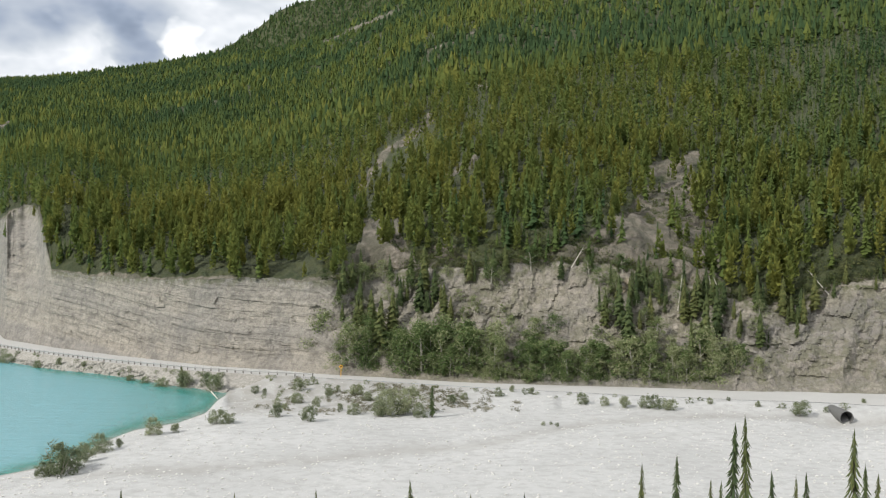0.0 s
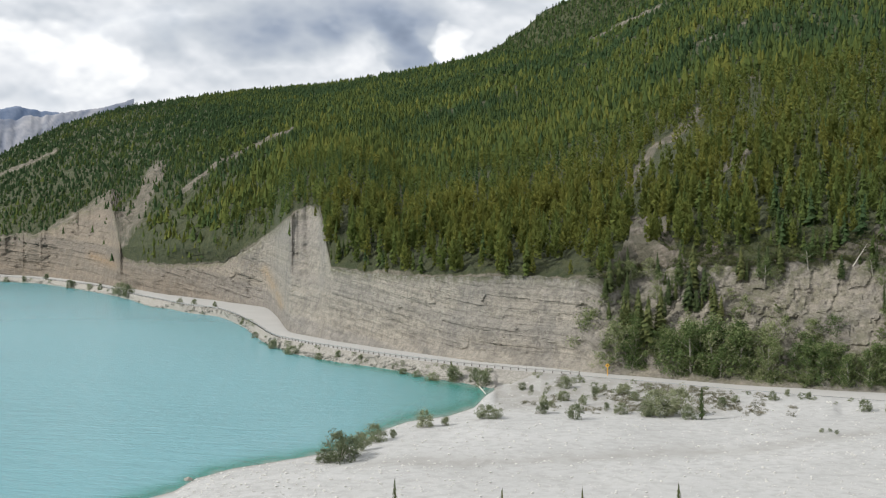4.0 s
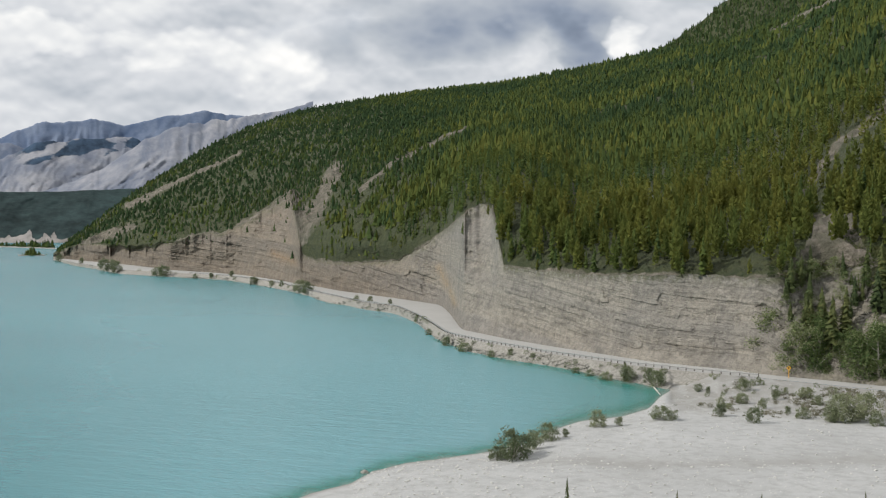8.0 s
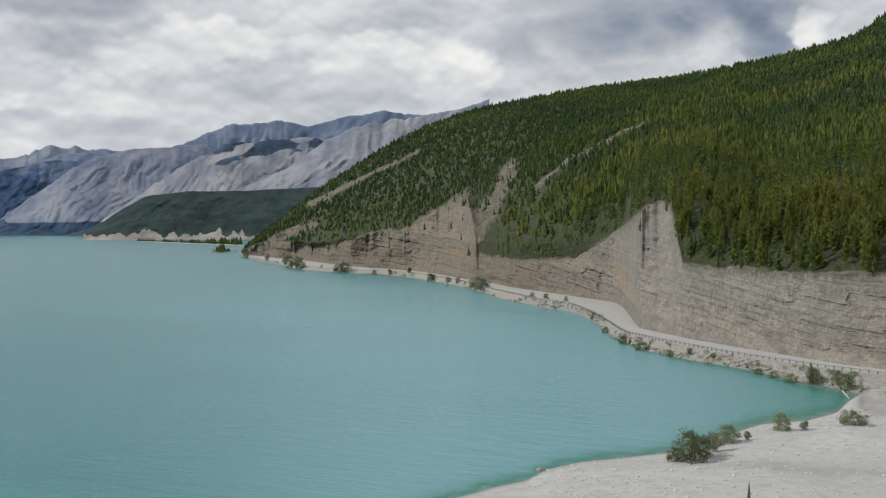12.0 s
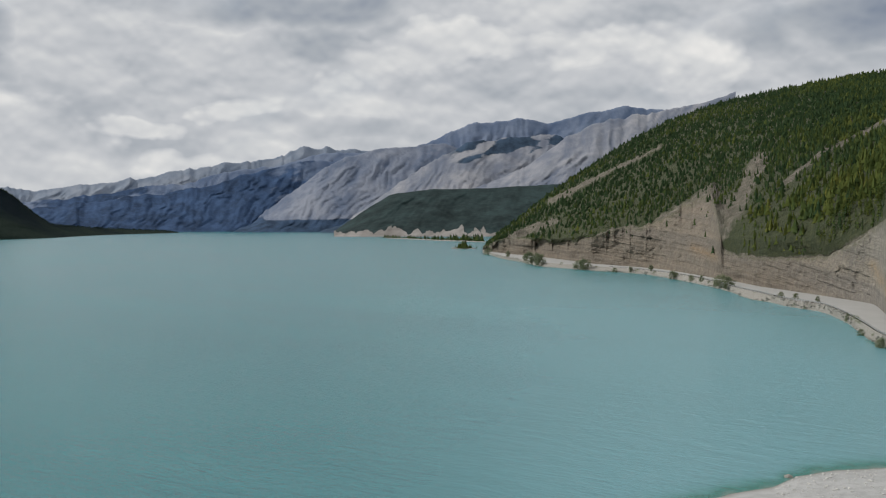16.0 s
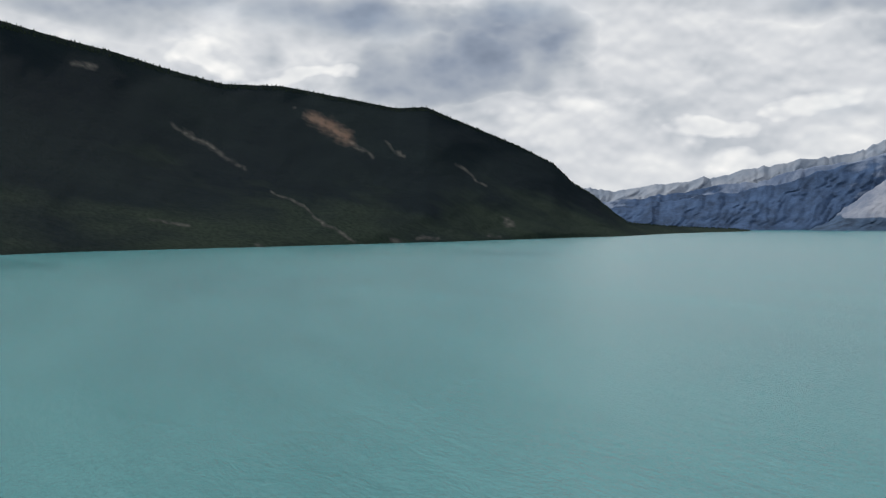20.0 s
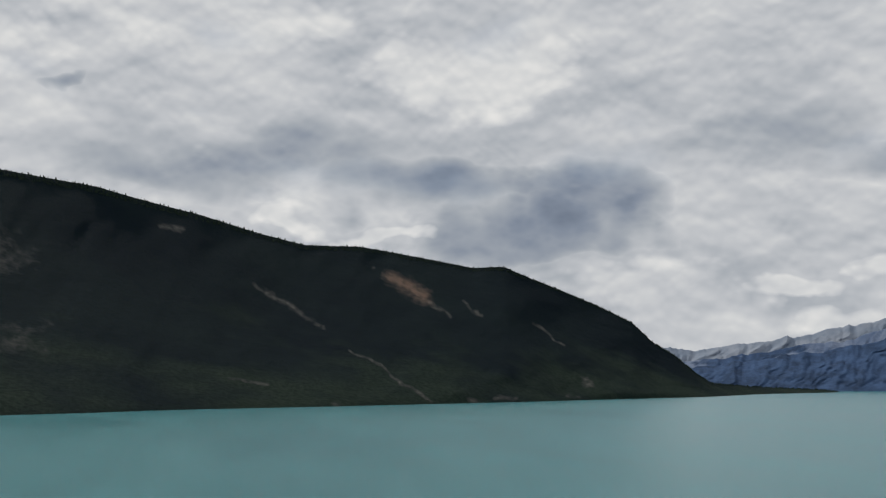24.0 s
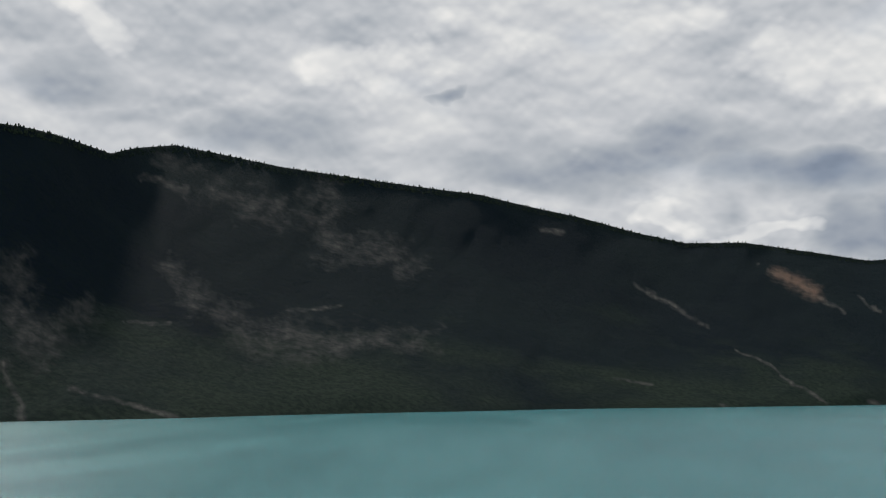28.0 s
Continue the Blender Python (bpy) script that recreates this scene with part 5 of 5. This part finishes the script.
def build_plants():
    willows = [make_shrub(200 + k, "grey-green willow shrub on pale gravel", WILLOW, 0.38 + 0.08 * k) for k in range(3)]
    used = [0, 0, 0]
    for table, ground in ((BAR_SHRUBS, bar_height), (ROADSIDE, bar_height), (BANK_SHRUBS, bank_height)):
        for turn, r, size in table:
            k = random.randrange(3)
            place(willows[k], used[k], turn, r, ground(np.array(turn), np.array(float(r))) - 0.08, size * 1.1, random.uniform(0.85, 1.25))
            used[k] += 1
    # low tufts among the shrubs and along the bank
    tufts = [make_shrub(230 + k, "small olive tuft on the rubble bank", WILLOW, 0.75, 22, 22, 0.07) for k in range(2)]
    used = [0, 0]
    for k in range(95):
        turn = random.choice((random.uniform(3, 10.5), random.uniform(3, 10.5), random.uniform(11, 24), random.uniform(11, 24), random.uniform(24, 40), random.uniform(-21, 3)))
        lake = float(along(ROAD_LAKE, turn))
        r = lake - random.uniform(1.5, 4.0 if turn > 10.9 else (22.0 if turn > 2 else 7.0))
        z = bank_height(np.array(turn), np.array(r)) if turn > 10.9 else bar_height(np.array(turn), np.array(r))
        j = k % 2
        place(tufts[j], used[j], turn, r, z - 0.05, random.uniform(0.5, 1.3) * (1 + max(0, turn - 20) * 0.05), random.uniform(0.9, 1.4))
        used[j] += 1
    # spruces standing nearest to the camera, and on the broken rock
    spruces = [make_spruce(300 + k, words, tiers=n, wide=w, taper=q, spread=b) for k, (words, w, n, q, b) in enumerate((
        ("slender dark green spruce with short drooping boughs", 0.10, 20, 0.5, 0.12), ("narrow spruce with a ragged crown", 0.125, 20, 0.6, 0.13),
        ("full green spruce on the rocky slope", 0.18, 24, 0.8, 0.28), ("broad yellow-green spruce on the rocky slope", 0.21, 24, 0.75, 0.28)))]
    used = [0, 0, 0, 0]
    for turn, r, size in FRONT:
        k = random.randrange(2)
        place(spruces[k], used[k], turn, r, bar_height(np.array(turn), np.array(float(r))) - 0.1, size, 0.9)
        used[k] += 1
    place(spruces[1], 1, 0.5, 186, bar_height(np.array(0.5), np.array(186.0)) - 0.1, 5.4, 1.5)
    place(spruces[1], 1, 18.7, 151.5, bar_height(np.array(18.7), np.array(151.5)) - 0.1, 4.3, 1.3)
    place(spruces[2], 0, 13.1, 236.5, bank_height(np.array(13.1), np.array(236.5)) - 0.1, 4.6, 1.2)
    used[2] = 1
    stands = [(3.2, 0.30, 11.0), (2.6, 0.42, 10.0), (3.6, 0.5, 8.0), (1.2, 0.62, 9.0), (1.0, 0.8, 10.0), (-9.4, 0.30, 12.0), (-9.0, 0.5, 11.0), (-13.2, 0.35, 13.0), (-13.8, 0.55, 11.0),
              (-12.6, 0.25, 10.0), (-12.9, 0.75, 10.0), (-11.0, 0.8, 7.0), (-17.6, 0.62, 6.5), (-16.9, 0.9, 8.0), (5.3, 0.8, 5.0), (4.6, 0.9, 7.0)]
    for k in range(105):
        turn = random.uniform(-21.5, 5.2)
        h = random.uniform(0.35, 1.0) ** 0.7
        if -8 < turn < -0.5 and h < 0.8 or turn < -18 and h < 0.85:
            continue
        stands.append((turn, h, random.uniform(3.0, 8.0)))
    for turn, h, size in stands:
        R, Z = (float(q) for q in wall_at(np.array(turn), np.array(h))[:2])
        k = random.choice((1, 2, 2, 3, 3))
        place(spruces[k], used[k], turn, R - 0.3, Z - 0.8, size)
        used[k] += 1
    # leafy trees and tall brush at the foot of the rock
    trees = [make_leafy_tree(400 + k, words) for k, words in enumerate((
        "leafy green alder at the roadside below the rock", "light green poplar sapling beside the road", "dense green roadside alder with pale stems"))]
    used = [0, 0, 0]
    high = [(-17, 2.0), (-15.2, 4.5), (-13.5, 8.0), (-10.5, 8.5), (-8, 6.0), (-5, 6.0), (-2.5, 7.5), (0, 8.0), (2.0, 11.0), (3.0, 7.5), (4.2, 8.5), (5.6, 10.5), (6.3, 5)]
    for k in range(150):
        turn = random.uniform(-16.2, 6.0)
        base = float(cliff_head(np.array(turn))[0])
        depth = random.uniform(1.2, 7.0)
        size = float(along(high, turn)) * random.uniform(0.4, 1.45)
        j = random.randrange(3)
        place(trees[j], used[j], turn, base + depth - 1.0, ROAD_Z - 0.3 + max(0, depth - 2.2) * 0.55, size, random.uniform(1.0, 1.5), 5)
        used[j] += 1
    for k in range(90):
        turn = random.uniform(-16.0, 5.4)
        h = random.uniform(0.12, 0.95)
        if -8 < turn < -1 and h > 0.35 and random.random() < 0.6:
            continue
        R, Z = (float(q) for q in wall_at(np.array(turn), np.array(h))[:2])
        j = random.randrange(3)
        place(trees[j], used[j], turn, R - 0.2, Z - 0.6, random.uniform(2.5, 5.5), random.uniform(1.2, 1.8), 5)
        used[j] += 1
    for turn, r, size in ((-10.6, 104, 6.0), (-11.3, 103, 5.2), (-20.7, 104, 7.6), (-21.6, 106, 7.0), (-17.0, 104, 6.6)):
        place(trees[1], used[1], turn, r, bar_height(np.array(turn), np.array(float(r))) - 0.1, size, 1.2, 3)
    alders = [make_shrub(450 + k, "dense leafy green brush beside the road", ALDER, 0.6, 36, 34, 0.045) for k in range(2)]
    used = [0, 0]
    for k in range(110):
        turn = random.uniform(-16.5, 5.8)
        base = float(cliff_head(np.array(turn))[0])
        j = k % 2
        place(alders[j], used[j], turn, base + random.uniform(0.6, 2.6), ROAD_Z - 0.2, random.uniform(1.4, 3.6) * (0.5 if turn < -15 else 1), 1.2, 4)
        used[j] += 1


# ---------------------------------------------------------------- things: road furniture and debris
def build_guardrail():
    """Posts and a steel beam along the lake edge of the road."""
    turn = np.arange(6.6, 40.5, 0.02)
    p = spot(turn, smooth(ROAD_LAKE, turn, 0.35) + 0.7, ROAD_Z)
    far = np.concatenate([[0], np.cumsum(np.linalg.norm(np.diff(p, axis=0), axis=1))])
    stations = np.arange(0, min(far[-1], 560), 2.0)
    spots = np.stack([np.interp(stations, far, p[:, k]) for k in range(3)], 1)
    rail = thing("guardrail", "low steel guardrail on dark timber posts along the lake", "guardrail")
    v, f = box(-0.09, 0.09, -0.09, 0.09, -0.3, 0.78)
    data = solid("post", v, f, POST)
    data.parent = rail
    data.location = spots[0]
    for q in spots[1:290]:
        ob = new("post", data.data)
        ob.parent, ob.location = rail, q
    rings = []
    for k, q in enumerate(spots):
        along_way = spots[min(k + 1, len(spots) - 1)] - spots[max(k - 1, 0)]
        side = np.array([along_way[1], -along_way[0], 0]) / np.linalg.norm(along_way[:2])
        side = -side if np.dot(side, q) > 0 else side
        rings.append([q + side * o + np.array([0, 0, z]) for o, z in ((0.10, 0.45), (0.17, 0.52), (0.10, 0.60), (0.17, 0.68), (0.10, 0.76), (0.09, 0.60))])
    grid = np.array(rings)
    idx = np.arange(grid.shape[0] * 6).reshape(-1, 6)
    nxt = np.roll(idx, -1, 1)
    faces = np.stack([idx[:-1], nxt[:-1], nxt[1:], idx[1:]], -1).reshape(-1, 4)
    piece("beam", grid.reshape(-1, 3), faces, STEEL, rail, "dull galvanised beam", True)


def build_sign():
    sign = thing("road_sign", "small yellow warning sign on a yellow post beside the road", "sign")
    x, y, z = (float(q) for q in spot(5.17, 229.5, ROAD_Z))
    sign.matrix_basis = pose(x, y, z, 0, 0, 5.2)
    v, f = box(-0.07, 0.07, -0.05, 0.05, -0.4, 2.0)
    piece("post", v, f, YELLOW, sign)
    ring = []
    for y0, y1, r, mat, name in ((-0.10, -0.06, 0.46, YELLOW, "plate"), (-0.115, -0.101, 0.2, BLACK, "symbol")):
        v = [(math.sin(a) * r, yy, 2.15 + math.cos(a) * r) for yy in (y0, y1) for a in (0, 1.5708, 3.1416, 4.7124)]
        f = [(0, 1, 2, 3), (7, 6, 5, 4), (0, 4, 5, 1), (1, 5, 6, 2), (2, 6, 7, 3), (3, 7, 4, 0)]
        piece(name, v, f, mat, sign)


def build_culvert():
    culvert = thing("culvert", "large corrugated steel culvert pipe under the road bank", "culvert")
    x, y, z = (float(q) for q in spot(-19.8, 201.5, 0.0))
    z = float(bar_height(np.array(-19.8), np.array(199.5))) - 0.1
    culvert.matrix_basis = pose(x, y, z, 0, 0, -19.5 + 20)
    n, r = 28, 1.15
    rows = []
    for k in range(46):
        rr = r * (1 + 0.035 * math.sin(k * 1.5708))
        rows.append([(rr * math.cos(6.2832 * j / n), -1.5 + k * 0.16, 1.1 + rr * math.sin(6.2832 * j / n)) for j in range(n)])
    inner = [[(q[0] * 0.93, q[1], 1.1 + (q[2] - 1.1) * 0.93) for q in row] for row in rows[::-1]]
    grid = np.array(rows + inner + rows[:1])
    idx = np.arange(len(grid) * n).reshape(-1, n)
    nxt = np.roll(idx, -1, 1)
    faces = np.stack([idx[:-1], nxt[:-1], nxt[1:], idx[1:]], -1).reshape(-1, 4)
    piece("pipe", grid.reshape(-1, 3), faces, PIPE, culvert, "weathered corrugated steel pipe", True)
    # black disc painted as the shade deep in the pipe
    v, f = rod((0, 2.6, 1.1), (0, 2.8, 1.1), 1.1, 1.1, 6)
    piece("fill", v, f, BLACK, culvert, "black disc standing in for the pipe's dark inside")


def build_debris():
    for a, b, c, d, z, r in ((11.72, 230.0, 11.36, 217.6, 0.05, 0.16), (18.9, 149.0, 20.6, 151.5, 0.5, 0.10)):
        p, q = spot(a, b, z), spot(c, d, z + 0.1)
        log = new("driftwood_log", None)
        tagged(log, "bleached driftwood log lying at the water's edge", "log", "driftwood logs")
        log.location = tuple(float(k) for k in p)
        v, f = rod((0, 0, 0), tuple(float(k) for k in q - p), r, r * 0.55, 6)
        piece("stem", v, f, DEAD_WOOD, log)
        w, g = rod(tuple(float(k) for k in (q - p) * 0.6), tuple(float(k) for k in (q - p) * 0.6 + np.array([0.4, 0.1, 0.5])), r * 0.35, r * 0.15, 6)
        piece("branch_stub", w, g, DEAD_WOOD, log)
    for turn, h, size, lean in ((-11.9, 0.75, 7.0, 6), (-14.2, 0.9, 6.5, -22), (-13.6, 0.95, 5.0, -10), (-6.6, 0.98, 5.0, 30), (-19.0, 0.98, 6.0, -40), (1.6, 0.35, 5.0, 20), (-2.5, 0.2, 5, -8)):
        R, Z = (float(q) for q in wall_at(np.array(turn), np.array(h))[:2])
        snag = thing("dead_tree", "bleached dead trunk leaning on the rocky slope", "tree", "dead trees")
        x, y, z = (float(q) for q in spot(turn, R - 0.6, Z - 0.4))
        snag.matrix_basis = pose(x, y, z, 0, lean, turn)
        v, f = rod((0, 0, -0.4), (0, 0, size), 0.13, 0.03, 6)
        piece("trunk", v, f, DEAD_WOOD, snag)
        for v, f in [rod((0, 0, size * q), (0.5 * math.cos(9 * q), 0.5 * math.sin(9 * q), size * q + 0.25), 0.03, 0.012, 5) for q in (0.45, 0.6, 0.7, 0.8)]:
            piece("branch", v, f, DEAD_WOOD, snag)
    # loose stones
    rnd = np.random.RandomState(77)
    ball = bmesh.new()
    bmesh.ops.create_icosphere(ball, subdivisions=1, radius=1.0)
    v0 = np.array([tuple(v.co) for v in ball.verts])
    f0 = np.array([[v.index for v in f.verts] for f in ball.faces])
    ball.free()
    shapes = []
    for k in range(4):
        v = v0 * (0.7 + 0.5 * rnd.rand(len(v0), 1)) * np.array([1, 0.8, 0.55]) + np.array([0, 0, 0.2])
        shapes.append((v, f0))
    n = 8000
    turn = -23 + 50 * rnd.rand(n)
    edge = np.where(turn > 10.9, along(DELTA, np.maximum(turn, 10.9)), along(ROAD_LAKE, turn) - 3)
    r = 112 + (edge - 113) * rnd.rand(n)
    size = 0.06 + 0.24 * rnd.rand(n) ** 5
    ob = plant("loose_stones", spot(turn, r, bar_height(turn, r) - 0.35 * channel_at(turn, r)), size, size, rnd.rand(n), shapes, STONE, "scattered pale stones on the gravel bar", seed=78)
    tagged(ob, category="stones")
    n = 2000
    turn = 10.9 + 30 * rnd.rand(n) ** 1.3
    r = np.minimum(smooth(SHORE, turn, 0.3) - 2, smooth(ROAD_LAKE, turn, 0.35) - 3) + 1.0 + 3.0 * rnd.rand(n)
    size = (0.15 + 0.5 * rnd.rand(n) ** 3) * (1 + 0.03 * (turn - 10))
    ob = plant("bank_boulders", spot(turn, r, bank_height(turn, r) - 0.1), size, size, rnd.rand(n), shapes, BANK, "grey boulders along the waterline", seed=79)
    tagged(ob, category="stones")
    # low dry scrub between the shrubs
    blades = []
    for k in range(4):
        v, f, _ = leaves([(0, 0, 0.25)] * 3, [0.75] * 3, 16, 0.17, rnd)
        v[:, 2] = np.abs(v[:, 2])
        blades.append((v, f))
    n = 2600
    turn = -4 + 14.6 * rnd.rand(n) ** 0.8
    r = 186 + (along(ROAD_LAKE, turn) - 188) * rnd.rand(n) ** 0.7
    keep = (rough2(turn * 1.3, r * 0.12, 19, 3) > 0.53) & (r > 191 - 0.6 * turn) & (r < 240)
    turn, r = turn[keep], r[keep]
    size = 0.25 + 0.45 * rnd.rand(len(r)) ** 2
    ob = plant("low_scrub", spot(turn, r, bar_height(turn, r) - 0.05), size, size * 1.3, rnd.rand(len(r)), blades, SCRUB, "low olive and brown scrub on gravel beside the road", seed=80)
    tagged(ob, category="scrub")
    n = 3200
    turn = -25 + 31 * rnd.rand(n)
    r, z, u = hill_at(turn, 0.28 * rnd.rand(n) ** 1.6)
    size = 0.5 + 1.1 * rnd.rand(n) ** 2
    ob = plant("low_brush", spot(turn, r, z - 0.2), size, size * 1.1, rnd.rand(n), blades, BRUSH, "low green brush between the trees on the rocky slope", seed=81)
    tagged(ob, category="brush")
    stone = new("boulder")
    tagged(stone, "dark boulder standing in shallow water off the gravel bar", "stone")
    stone.matrix_basis = pose(*(float(q) for q in spot(26.4, 146.0, -0.1)))
    piece("rock", shapes[0][0] * 0.7, shapes[0][1], BANK, stone)


build_plants()
build_guardrail()
build_sign()
build_culvert()
build_debris()
